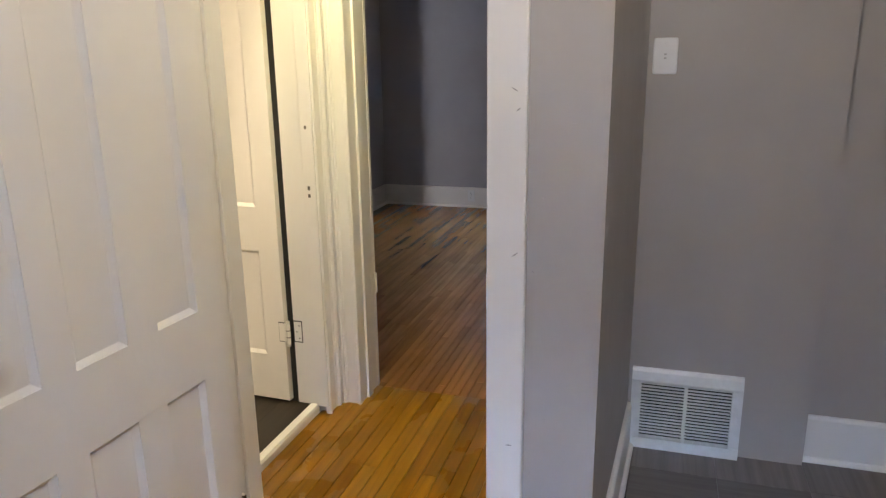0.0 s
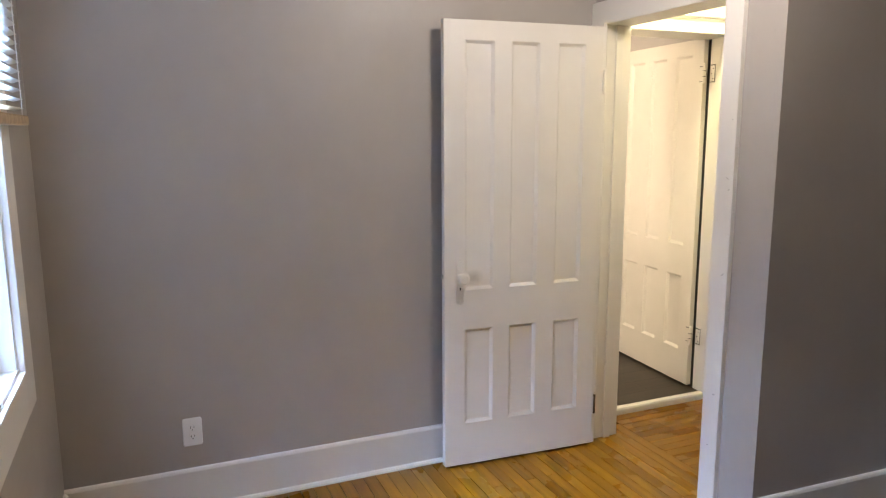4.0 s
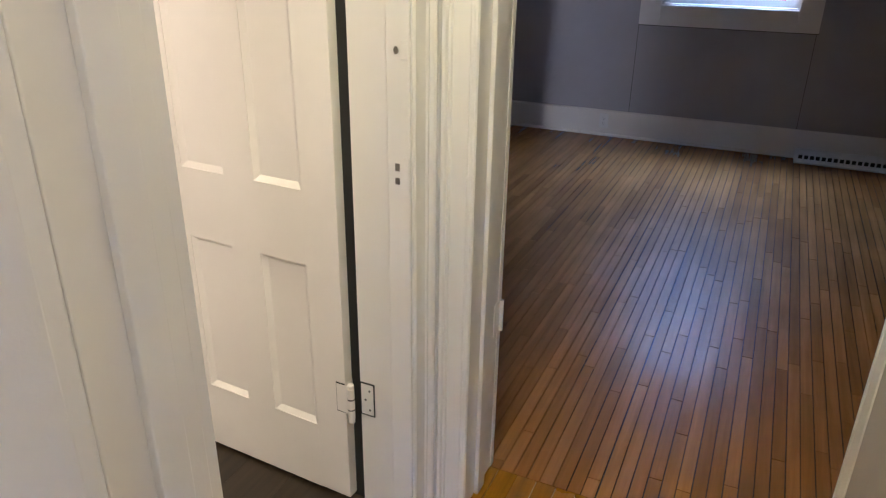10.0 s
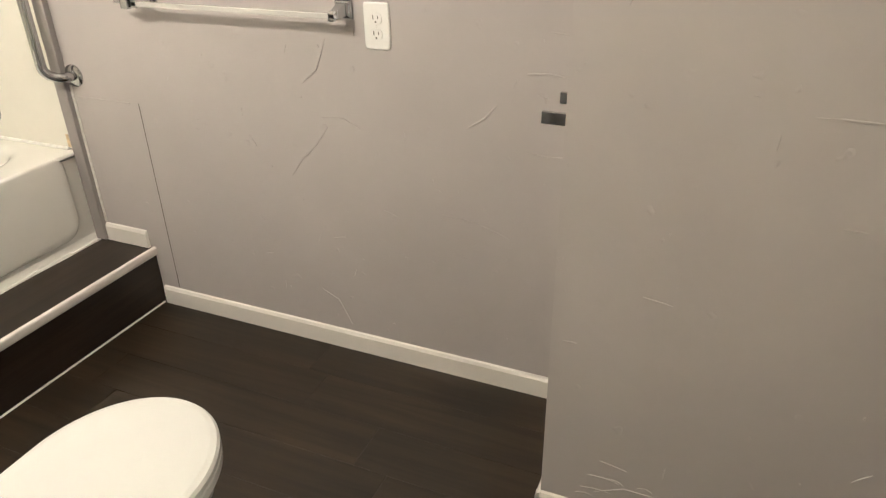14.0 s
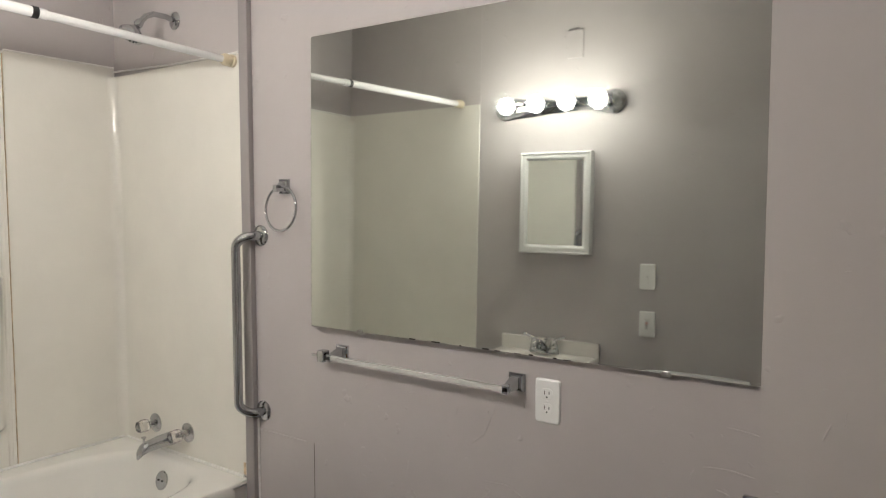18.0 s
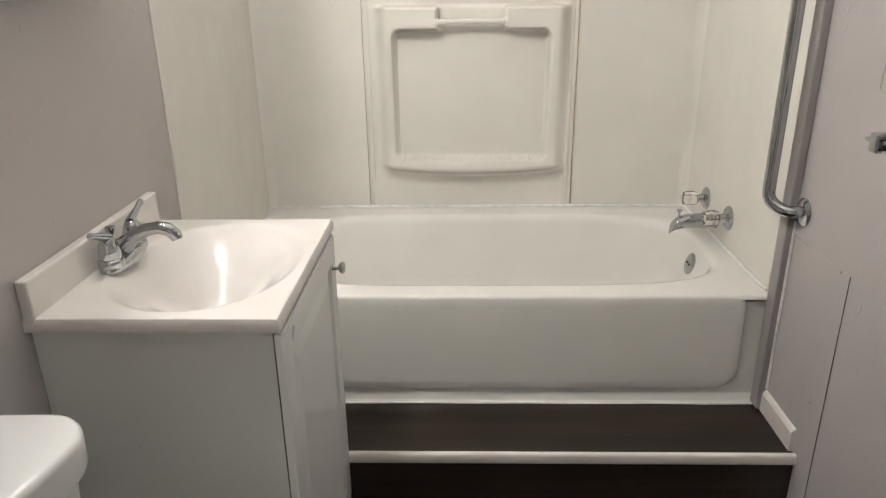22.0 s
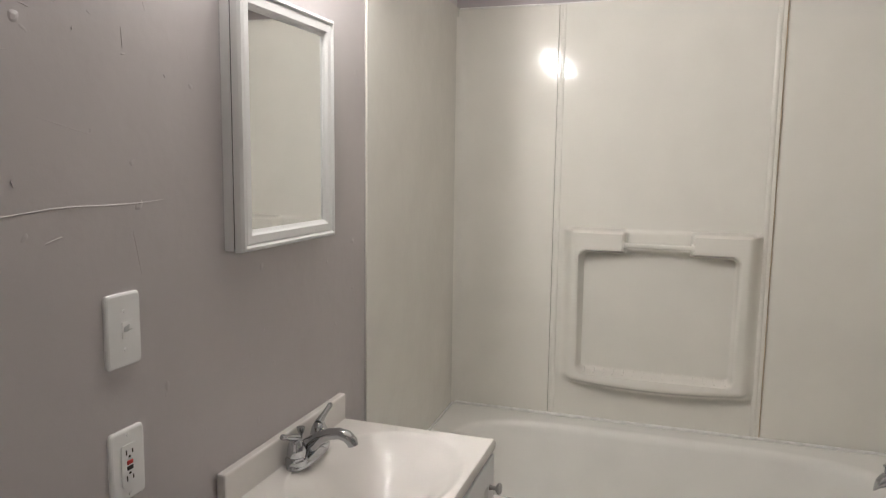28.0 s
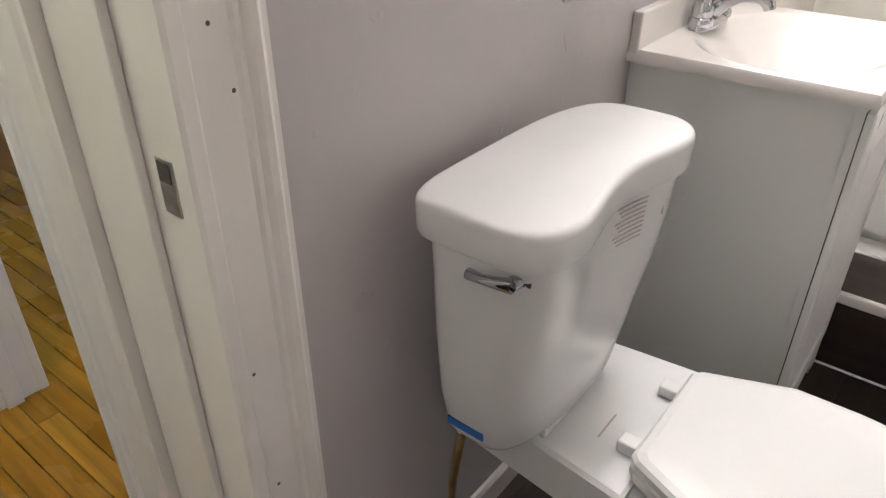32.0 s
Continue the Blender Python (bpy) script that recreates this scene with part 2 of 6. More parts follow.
M_OAKF = boards("worn_oak_far_strips", (0.200, 0.084, 0.022), (0.250, 0.110, 0.030), (0.305, 0.142, 0.040), 0.24, island=True, grain_axis=1, lo=0.74, hi=1.10, patch=0.08)
M_PLANK = boards("dark_vinyl_planks", (0.0195, 0.0130, 0.0070), (0.0208, 0.0140, 0.0077), (0.0222, 0.0150, 0.0084), 0.40, grain_axis=0, lo=0.45, hi=1.65, patch=0.22)
M_PLANKS = boards("dark_vinyl_step", (0.020, 0.0138, 0.0096), (0.024, 0.0165, 0.0116), (0.028, 0.0195, 0.0140), 0.36, grain_axis=0, lo=0.45, hi=1.5, patch=0.2)
M_TILE = boards("grey_vinyl_tiles", (0.13, 0.115, 0.105), (0.17, 0.15, 0.14), (0.21, 0.19, 0.175), 0.4, grain_axis=0)
M_OAKF.node_tree.nodes["Principled BSDF"].inputs["Specular IOR Level"].default_value = 0.42
M_OAKH.node_tree.nodes["Principled BSDF"].inputs["Specular IOR Level"].default_value = 0.2
# dark seam tone, and shade painted into mortices, nail dents and side gap
M_MORT = plain("dark_seam_and_hole_shade", (0.11, 0.095, 0.08), 0.7, wear=0.3)
M_BRICK = plain("far_red_brick", (0.30, 0.16, 0.13), 0.9, wear=0.3, scale=3)
# cool blue daylight on pale siding is put into its colour
M_SIDING = plain("far_siding_daylight_blue", (0.42, 0.76, 0.96), 0.7, wear=0.10, scale=2)
M_BIN = plain("far_pale_plastic", (0.62, 0.76, 0.86), 0.5, wear=0.08, scale=4)
# opaque; the sky showing in the truck's glass is painted in
M_TRUCKGLASS = plain("far_glass_sky_colour", (0.12, 0.40, 0.52), 0.08, wear=0.1, scale=3)
M_CARPAINT = plain("far_red_car_paint", (0.72, 0.07, 0.14), 0.3)
M_ASPH = plain("asphalt", (0.05, 0.05, 0.052), 0.9, wear=0.2, scale=9)


def m_glass(name, color=(1, 1, 1), rough=0.0, ior=1.45):
    m, nt, b = mat_new(name)
    b.inputs["Base Color"].default_value = (*color, 1)
    b.inputs["Roughness"].default_value = rough
    b.inputs["Transmission Weight"].default_value = 1.0
    b.inputs["IOR"].default_value = ior
    return m


M_GLASS = m_glass("window_glass")
M_BARCLEAR = m_glass("clear_bar_plastic", (0.95, 0.95, 0.92), 0.2, 1.3)
M_BARCLEAR.node_tree.nodes["Principled BSDF"].inputs["Transmission Weight"].default_value = 0.65
M_ACRYL = m_glass("clear_acrylic", (0.97, 0.97, 0.95), 0.06, 1.49)


def m_smudge():
    """A soft-edged greasy mark, thinner towards its rim."""
    m, nt, b = mat_new("greasy_smudge")
    tc = nt.nodes.new("ShaderNodeTexCoord")
    g = nt.nodes.new("ShaderNodeTexGradient")
    g.gradient_type = "SPHERICAL"
    nt.links.new(tc.outputs["Object"], g.inputs[0])
    mul = node(nt, "ShaderNodeMath")
    mul.operation = "MULTIPLY"
    mul.inputs[1].default_value = 0.30
    nt.links.new(g.outputs["Fac"], mul.inputs[0])
    nt.links.new(mul.outputs[0], b.inputs["Alpha"])
    b.inputs["Base Color"].default_value = (0.55, 0.42, 0.22, 1)
    b.inputs["Roughness"].default_value = 0.4
    return m


M_SMUDGE = m_smudge()


def m_mirror(name, color):
    m, nt, b = mat_new(name)
    b.inputs["Base Color"].default_value = (*color, 1)
    b.inputs["Metallic"].default_value = 1.0
    v = coords(nt)
    n = node(nt, "ShaderNodeTexNoise", Scale=5.0, Detail=5)
    nt.links.new(v, n.inputs["Vector"])
    rr = nt.nodes.new("ShaderNodeMapRange")
    rr.inputs["To Min"].default_value, rr.inputs["To Max"].default_value = 0.015, 0.035
    nt.links.new(n.outputs["Fac"], rr.inputs["Value"])
    nt.links.new(rr.outputs[0], b.inputs["Roughness"])
    return m


M_MIRROR = m_mirror("mirror_glass", (0.70, 0.735, 0.69))
M_CABMIRROR = m_mirror("cabinet_mirror_glass", (0.86, 0.87, 0.86))


def m_glow(name, color, strength):
    m, nt, b = mat_new(name)
    b.inputs["Base Color"].default_value = (0.9, 0.9, 0.88, 1)
    b.inputs["Emission Color"].default_value = (*color, 1)
    b.inputs["Emission Strength"].default_value = strength
    return m


M_BULB = m_glow("lit_frosted_bulb", WARM, 52.0)

# ---------------------------------------------------------------- mesh helpers
WORLD = {}


def thing(name, loc=(0, 0, 0), rz=0.0, label="", category="", group="", kind=""):
    ob = new(name)
    ob.empty_display_size = 0.05
    m = pose(*loc, 0, 0, rz)
    ob.matrix_world = m
    WORLD[ob.name] = m
    return tagged(ob, label, category, group, kind)


def finish(bm, name, material, smooth=False):
    me = bpy.data.meshes.new(name)
    bmesh.ops.recalc_face_normals(bm, faces=bm.faces)
    bm.to_mesh(me)
    bm.free()
    me.materials.append(material)
    if smooth:
        for p in me.polygons:
            p.use_smooth = True
        me.set_sharp_from_angle(angle=radians(42))
    return me


def part(name, bm, material, parent, label="", smooth=False, local=False):
    """One mesh under a thing or a part. Modelled in the world, or in the thing's own axes with local."""
    me = finish(bm, name, material, smooth)
    m = WORLD[parent.name]
    if not local:
        me.transform(m.inverted())
    ob = new(name, me)
    ob.parent = parent
    WORLD[ob.name] = m
    return tagged(ob, label)


def solid(name, bm, material, label="", category="", kind="", group="", smooth=False, origin=None):
    """One mesh that is a thing by itself."""
    me = finish(bm, name, material, smooth)
    ob = new(name, me)
    WORLD[ob.name] = Matrix.Identity(4)
    if origin is not None:
        me.transform(Matrix.Translation(origin).inverted())
        ob.matrix_world = Matrix.Translation(origin)
        WORLD[ob.name] = Matrix.Translation(origin)
    return tagged(ob, label, category, group, kind)


def add_box(bm, x0, x1, y0, y1, z0, z1, bev=0.0, seg=2):
    vs = [bm.verts.new((x, y, z)) for x in (x0, x1) for y in (y0, y1) for z in (z0, z1)]
    fs = [bm.faces.new([vs[i] for i in f]) for f in ((0, 1, 3, 2), (4, 6, 7, 5), (0, 4, 5, 1), (2, 3, 7, 6), (0, 2, 6, 4), (1, 5, 7, 3))]
    if bev:
        es = list({e for f in fs for e in f.edges})
        bmesh.ops.bevel(bm, geom=es, offset=bev, segments=seg, affect="EDGES", profile=0.5)
    return bm


def box(x0, x1, y0, y1, z0, z1, bev=0.0, seg=2):
    return add_box(bmesh.new(), min(x0, x1), max(x0, x1), min(y0, y1), max(y0, y1), min(z0, z1), max(z0, z1), bev, seg)


def boxes(*bs):
    bm = bmesh.new()
    for b in bs:
        add_box(bm, *b)
    return bm


def add_lathe(bm, profile, m=Matrix.Identity(4), n=24, cap=True):
    """Turn (radius, height) pairs round the local z."""
    rings = []
    for r, h in profile:
        if r < 1e-6:
            rings.append([bm.verts.new(m @ Vector((0, 0, h)))])
        else:
            rings.append([bm.verts.new(m @ Vector((r * cos(2 * pi * i / n), r * sin(2 * pi * i / n), h))) for i in range(n)])
    for a, b in zip(rings, rings[1:]):
        for i in range(n):
            j = (i + 1) % n
            q = [a[i % len(a)], a[j % len(a)], b[j % len(b)], b[i % len(b)]]
            q = [v for k, v in enumerate(q) if v not in q[:k]]
            if len(q) > 2:
                bm.faces.new(q)
    if cap:
        for r in (rings[0], rings[-1]):
            if len(r) > 2:
                bm.faces.new(r)
    return bm


def lathe(profile, m=Matrix.Identity(4), n=24, cap=True):
    return add_lathe(bmesh.new(), profile, m, n, cap)


def add_tube(bm, pts, r, n=12, closed=False):
    """A round tube along points; r a number or one radius for each point."""
    pts = [Vector(p) for p in pts]
    k = len(pts)
    rr = r if isinstance(r, (list, tuple)) else [r] * k
    rings = []
    up = None
    for i, p in enumerate(pts):
        d = (pts[(i + 1) % k] - pts[i - 1]) if closed else (pts[min(i + 1, k - 1)] - pts[max(i - 1, 0)])
        d.normalize()
        if up is None:
            up = Vector((0, 0, 1)) if abs(d.z) < 0.9 else Vector((1, 0, 0))
        a = d.cross(up).normalized()
        up = a.cross(d).normalized()
        rings.append([bm.verts.new(p + rr[i] * (cos(2 * pi * j / n) * a + sin(2 * pi * j / n) * up)) for j in range(n)])
    for i in range(k if closed else k - 1):
        a, b = rings[i], rings[(i + 1) % k]
        for j in range(n):
            bm.faces.new([a[j], a[(j + 1) % n], b[(j + 1) % n], b[j]])
    if not closed:
        bm.faces.new(rings[0][::-1])
        bm.faces.new(rings[-1])
    return bm


def tube(pts, r, n=12, closed=False):
    return add_tube(bmesh.new(), pts, r, n, closed)


def loft(loops, cap0=True, cap1=True):
    """Skin between loops of equal length."""
    bm = bmesh.new()
    rings = [[bm.verts.new(p) for p in lp] for lp in loops]
    n = len(rings[0])
    for a, b in zip(rings, rings[1:]):
        for i in range(n):
            bm.faces.new([a[i], a[(i + 1) % n], b[(i + 1) % n], b[i]])
    if cap0:
        bm.faces.new(rings[0][::-1])
    if cap1:
        bm.faces.new(rings[-1])
    return bm


def sweep(profile, p0, p1, out, up=(0, 0, 1)):
    """A straight moulding from p0 to p1: profile of (out, up) pairs."""
    p0, p1, out, up = Vector(p0), Vector(p1), Vector(out), Vector(up)
    a = [p0 + o * out + u * up for o, u in profile]
    b = [p1 + o * out + u * up for o, u in profile]
    return loft([a, b])


def sell(cx, cy, z, a, b, n=40, e=2.6):
    """A rounded rectangle loop (superellipse)."""
    pts = []
    for i in range(n):
        t = 2 * pi * i / n
        c, s = cos(t), sin(t)
        pts.append((cx + a * abs(c) ** (2 / e) * (1 if c >= 0 else -1), cy + b * abs(s) ** (2 / e) * (1 if s >= 0 else -1), z))
    return pts


def toward(p, d):
    """A pose at p whose z runs along d."""
    return Matrix.Translation(p) @ Vector(d).to_track_quat("Z", "Y").to_matrix().to_4x4()


# ---------------------------------------------------------------- large structure
T = 0.12


def wall(name, bs, material, label):
    return solid(name, boxes(*bs), material, label, "wall", "structure")


# bathroom shell
CLY = 1.872            # side of the boxed-out closet
DY0, DY1, DZ = 1.765, 2.552, 2.045     # bathroom doorway
wall("wall_bath_west", [(XM - T, XM, YB - T, YN + T, F - 0.1, CEIL)], M_BATH, "lilac-grey painted plaster wall with patched cracks")
wall("wall_bath_south", [(XM, XE + 0.1, YB - T, YB, F - 0.1, CEIL)], M_BATH, "lilac-grey painted wall above the tub surround")
wall("wall_bath_north", [(XM, XE - 0.002, YN, YN + 0.05, F - 0.1, CEIL)], M_BATH, "lilac-grey painted plaster wall behind the open door")
wall("wall_bath_closet", [(XM, -2.615, CLY, YN, F - 0.1, CEIL)], M_BATH, "lilac-grey painted boxed-out closet wall")
TE0, TE1 = XE - 0.001, -1.445      # tub-end wall, slanted to fit the camera's view
solid("wall_bath_tub_end", loft([[(TE0, 0.178, z), (TE1, YB, z), (XE + 0.10, YB, z), (XE + 0.10, 0.178, z)] for z in (0.0, CEIL)]), M_BATH, "lilac-grey painted wall at the foot of the tub", "wall", "structure")
wall("wall_bath_east", [(XE, XE + 0.10, 0.178, DY0 - 0.016, F - 0.1, CEIL), (XE, XE + 0.10, DY0 - 0.016, DY1 + 0.016, DZ + 0.016, CEIL), (XE, XE + 0.10, DY1 + 0.016, YN + 0.05, F - 0.1, CEIL)], M_BATH, "lilac-grey painted plaster wall with vanity and toilet")
# room, hall and alcove
wall("wall_room_west", [(XE + 0.102, XW, YS - T, Y1, F - 0.1, CEIL)], M_WALL, "warm grey painted plaster wall")
WX0, WX1, WZ0, WZ1 = -0.54, 0.42, 0.86, 2.05
wall("wall_room_south", [(XW, WX0, YS - T, YS, F - 0.1, CEIL), (WX1, XEAST, YS - T, YS, F - 0.1, CEIL), (WX0, WX1, YS - T, YS, F - 0.1, WZ0), (WX0, WX1, YS - T, YS, WZ1, CEIL)],
     M_WALL, "warm grey painted wall round a window")
wall("wall_room_east", [(XEAST, XEAST + T, YS - T, 2.9, F - 0.1, CEIL)], M_WALL, "warm grey painted plain wall")
D1X0, D1X1, D1Z = -1.133, -0.372, 2.035  # room doorway
wall("wall_room_north", [(XE + 0.102, D1X0 - 0.02, Y1, Y1N, F - 0.1, CEIL), (D1X0 - 0.02, D1X1 + 0.02, Y1, Y1N, D1Z + 0.02, CEIL)], M_WALL, "warm grey painted wall over the doorway")
PS = -0.108           # the partition's outer corner, skewed to fit the camera's view
solid("wall_partition", loft([[(PW + 0.005, Y1, z), (PS, Y1, z), (PE, YALC, z), (PW + 0.005, YALC, z)] for z in (F - 0.1, CEIL)]), M_WALL, "warm grey painted end of a partition wall", "wall", "structure")
wall("wall_alcove_north", [(PE, 0.57, YALC, YALC + 0.2, F - 0.1, CEIL), (0.57, XEAST, YALC + 0.06, YALC + 0.2, F - 0.1, CEIL)], M_WALL, "warm grey painted wall with a boxed chase")
wall("wall_hall_west", [(XE + 0.102, XH, Y1N, DY0 - 0.02, F - 0.1, CEIL), (XE + 0.102, XH, DY0 - 0.02, DY1 + 0.02, DZ + 0.02, CEIL), (XE + 0.102, XH, DY1 + 0.02, Y2, F - 0.1, CEIL)],
     M_WALL, "warm grey painted hall wall round a doorway")
O2X0, O2X1, O2Z = -1.19, -0.33, 2.06
wall("wall_far_south", [(FX0, O2X0 - 0.02, Y2, Y2N, F - 0.1, CEIL), (O2X1 + 0.02, FX1, YALC + 0.2, Y2N, F - 0.1, CEIL), (O2X0 - 0.02, O2X1 + 0.02, Y2, Y2N, O2Z + 0.02, CEIL)],
     M_FAR, "grey painted wall round the far doorway")
# far room
FWX0, FWX1, FWZ0, FWZ1 = -1.487, -0.553, 0.985, 2.05
wall("wall_far_north", [(FX0, FWX0, FY1, FY1 + T, F - 0.1, CEIL), (FWX1, FX1, FY1, FY1 + T, F - 0.1, CEIL), (FWX0, FWX1, FY1, FY1 + T, F - 0.1, FWZ0), (FWX0, FWX1, FY1, FY1 + T, FWZ1, CEIL)],
     M_FAR, "grey painted panelled wall round a window")
SY0, SY1 = 5.18, 6.16
wall("wall_far_west", [(FX0 - T, FX0, Y2, SY0, F - 0.1, CEIL), (FX0 - T, FX0, SY1, FY1 + T, F - 0.1, CEIL), (FX0 - T, FX0, SY0, SY1, 2.05, CEIL)], M_FAR, "grey painted wall with a cased opening")
wall("wall_far_east", [(FX1, FX1 + T, YALC + 0.2, FY1 + T, F - 0.1, CEIL)], M_FAR, "grey painted side wall")
# side room beyond the far room
SWX0, SWX1, SWZ0, SWZ1, SYN = -4.35, -3.42, 1.385, 2.24, 6.63
wall("wall_side_room", [(-6.0, FX0 - T, SYN, SYN + T, F - 0.1, SWZ0), (-6.0, SWX0, SYN, SYN + T, SWZ0, CEIL), (SWX1, FX0 - T, SYN, SYN + T, SWZ0, CEIL), (SWX0, SWX1, SYN, SYN + T, SWZ1, CEIL),
                        (-6.1, -6.0, 4.0, SYN + T, F - 0.1, CEIL), (-6.0, FX0 - T, 3.88, 4.0, F - 0.1, 0.9), (-6.0, FX0 - T, 3.88, 4.0, 2.05, CEIL), (-6.0, -4.65, 3.88, 4.0, 0.9, 2.05), (-3.7, FX0 - T, 3.88, 4.0, 0.9, 2.05)], M_SIDE, "pale painted wall of a side room")
# ceilings
solid("ceiling_bath", box(XM - T, XE + 0.1, YB - T, YN + 0.05, CEIL, CEIL + 0.08), M_CEIL, "white painted bathroom ceiling", "ceiling", "structure")
solid("ceiling_room", box(XE + 0.102, XEAST + T, YS - T, YALC + 0.2, CEIL, CEIL + 0.08), M_CEIL, "white painted room ceiling", "ceiling", "structure")
solid("ceiling_far", box(-6.1, FX1 + T, YALC + 0.202, FY1 + T, CEIL, CEIL + 0.08), M_CEIL, "white painted far room ceiling", "ceiling", "structure")
# subfloors
sub_bath = solid("floor_bath", box(XM - T, XE + 0.099, YB - T, YN + 0.05, -0.12, -0.004), M_DARKGAP, "dark wood-look vinyl plank floor", "floor", "structure")
sub_hall = solid("floor_wood", box(XE + 0.101, XEAST + T, YS - T, Y2N, F - 0.12, F - 0.012), M_DARKGAP, "golden oak strip floor with worn varnish", "floor", "structure")
sub_far = solid("floor_far", box(FX0 - T, FX1 + T, Y2N + 0.001, FY1 + T, F - 0.12, F - 0.012), M_DARKGAP, "dark worn oak strip floor", "floor", "structure")
sub_side = solid("floor_side", box(-6.1, FX0 - T - 0.001, 3.9, FY1 + T, F - 0.12, F - 0.012), M_DARKGAP, "grey vinyl tile floor of a side room", "floor", "structure")
ground = solid("ground", box(-400, 400, -400, 400, -1.3, -1.2), M_ASPH, "dark ground outside", "ground", "structure")

# ---------------------------------------------------------------- baseboards and trim
def baseboard(name, p0, p1, out, h, material=None, t=0.018, shoe=True, label="white painted wooden baseboard"):
    """A board with an eased top and a quarter-round shoe at the floor."""
    prof = [(0, 0), (t, 0), (t, h - 0.012), (t - 0.005, h - 0.003), (t - 0.011, h), (0, h)]
    th = thing(name, p0, 0, label, "baseboard", kind="structure")
    part("board", sweep(prof, p0, p1, out), material or M_TRIM, th)
    if shoe:
        part("shoe_moulding", sweep([(t, 0), (t + 0.016, 0), (t + 0.015, 0.008), (t + 0.009, 0.016), (t, 0.019)], p0, p1, out), material or M_TRIM, th)
    return th


baseboard("baseboard_room_west", (XW, YS, F), (XW, 1.50, F), (1, 0, 0), 0.182)
baseboard("baseboard_room_south", (XW + 0.04, YS, F), (XEAST, YS, F), (0, 1, 0), 0.182)
baseboard("baseboard_partition", (PS + 0.001, Y1 + 0.02, F), (PE - 0.001, YALC - 0.016, F), (0.9989, -0.0474, 0), 0.182)
baseboard("baseboard_partition_end", (-0.275, Y1, F), (PS + 0.018, Y1, F), (0, -1, 0), 0.07, t=0.012, shoe=False)
baseboard("baseboard_alcove", (0.575, YALC + 0.06, F), (XEAST, YALC + 0.06, F), (0, -1, 0), 0.182)
baseboard("baseboard_far_north", (FX0 + 0.02, FY1, F), (FX1, FY1, F), (0, -1, 0), 0.205)
baseboard("baseboard_far_west", (FX0, Y2N, F), (FX0, SY0 - 0.12, F), (1, 0, 0), 0.205)
baseboard("baseboard_far_west_end", (FX0, SY1 + 0.12, F), (FX0, FY1 - 0.002, F), (1, 0, 0), 0.205)
baseboard("baseboard_bath_west", (XM, 0.352, 0), (XM, CLY - 0.002, 0), (1, 0, 0), 0.07, t=0.011, shoe=False)
baseboard("baseboard_closet_side", (XM + 0.012, CLY, 0), (-2.604, CLY, 0), (0, -1, 0), 0.07, t=0.011, shoe=False)
baseboard("baseboard_closet", (-2.615, CLY - 0.010, 0), (-2.615, YN - 0.001, 0), (1, 0, 0), 0.07, t=0.011, shoe=False)
baseboard("baseboard_bath_north", (-2.603, YN, 0), (XE - 0.002, YN, 0), (0, -1, 0), 0.07, t=0.011, shoe=False)
baseboard("baseboard_bath_east", (XE, 0.86, 0), (XE, 1.675, 0), (-1, 0, 0), 0.07, t=0.011, shoe=False)
baseboard("baseboard_step", (XM, 0.125, 0.219), (XM, 0.325, 0.219), (1, 0, 0), 0.066, t=0.011, shoe=False)

CASING = [(0, 0), (0.020, 0), (0.024, 0.004), (0.024, 0.010), (0.017, 0.014), (0.017, 0.022), (0.014, 0.026), (0.014, 0.068), (0.018, 0.072), (0.018, 0.078), (0.026, 0.082), (0.030, 0.088), (0.026, 0.094), (0.026, 0.10), (0, 0.10)]
FLAT = [(0, 0), (0.019, 0), (0.021, 0.003), (0.021, 0.087), (0.019, 0.09), (0, 0.09)]


def casing_leg(parent, p, z1, out, across, prof, name="casing"):
    return part(name, sweep(prof, p, (p[0], p[1], z1), out, across), M_TRIM, parent)


def casing_head(parent, p0, p1, out, prof, name="head_casing"):
    return part(name, sweep(prof, p0, p1, out, (0, 0, 1)), M_TRIM, parent)


# room doorway
dt = thing("trim_room_doorway", (D1X0, Y1, F), 0, "white painted door casing with gouged edges", "door frame", kind="structure")
part("jamb", box(D1X0 - 0.02, D1X0, Y1 - 0.004, Y1N + 0.004, F, D1Z, 0.002), M_TRIM, dt)
part("jamb", box(D1X1, D1X1 + 0.017, Y1 - 0.004, Y1N + 0.004, F, D1Z, 0.002), M_TRIM, dt)
part("head_jamb", box(D1X0 - 0.02, D1X1 + 0.017, Y1 - 0.004, Y1N + 0.004, D1Z, D1Z + 0.018, 0.002), M_TRIM, dt)
part("hinge_strip", box(D1X0 - 0.001, -1.084, 1.5815, 1.5990, F + 0.01, D1Z, 0.001), M_TRIM, dt)
part("door_stop", box(D1X0, D1X0 + 0.012, Y1 + 0.045, Y1 + 0.085, F, D1Z, 0.002), M_TRIM, dt)
part("door_stop", box(D1X1 - 0.012, D1X1, Y1 + 0.045, Y1 + 0.085, F, D1Z, 0.002), M_TRIM, dt)
casing_leg(dt, (D1X0 - 0.002, Y1 - 0.005, F), D1Z, (0, -1, 0), (-1, 0, 0), [(o * 2.62, w * 1.02) for o, w in FLAT])
casing_leg(dt, (D1X1 - 0.002, Y1, F), D1Z + 0.11, (0, -1, 0), (1, 0, 0), FLAT)
casing_head(dt, (XW + 0.001, Y1, D1Z), (D1X1 - 0.004, Y1, D1Z), (0, -1, 0), [(o, w * 1.2) for o, w in FLAT])
sp = part("strike_plate", box(D1X1 - 0.006, D1X1 - 0.001, Y1 - 0.008, Y1 + 0.03, F + 0.88, F + 0.97, 0.002), M_TRIM, dt, "painted-over strike plate")
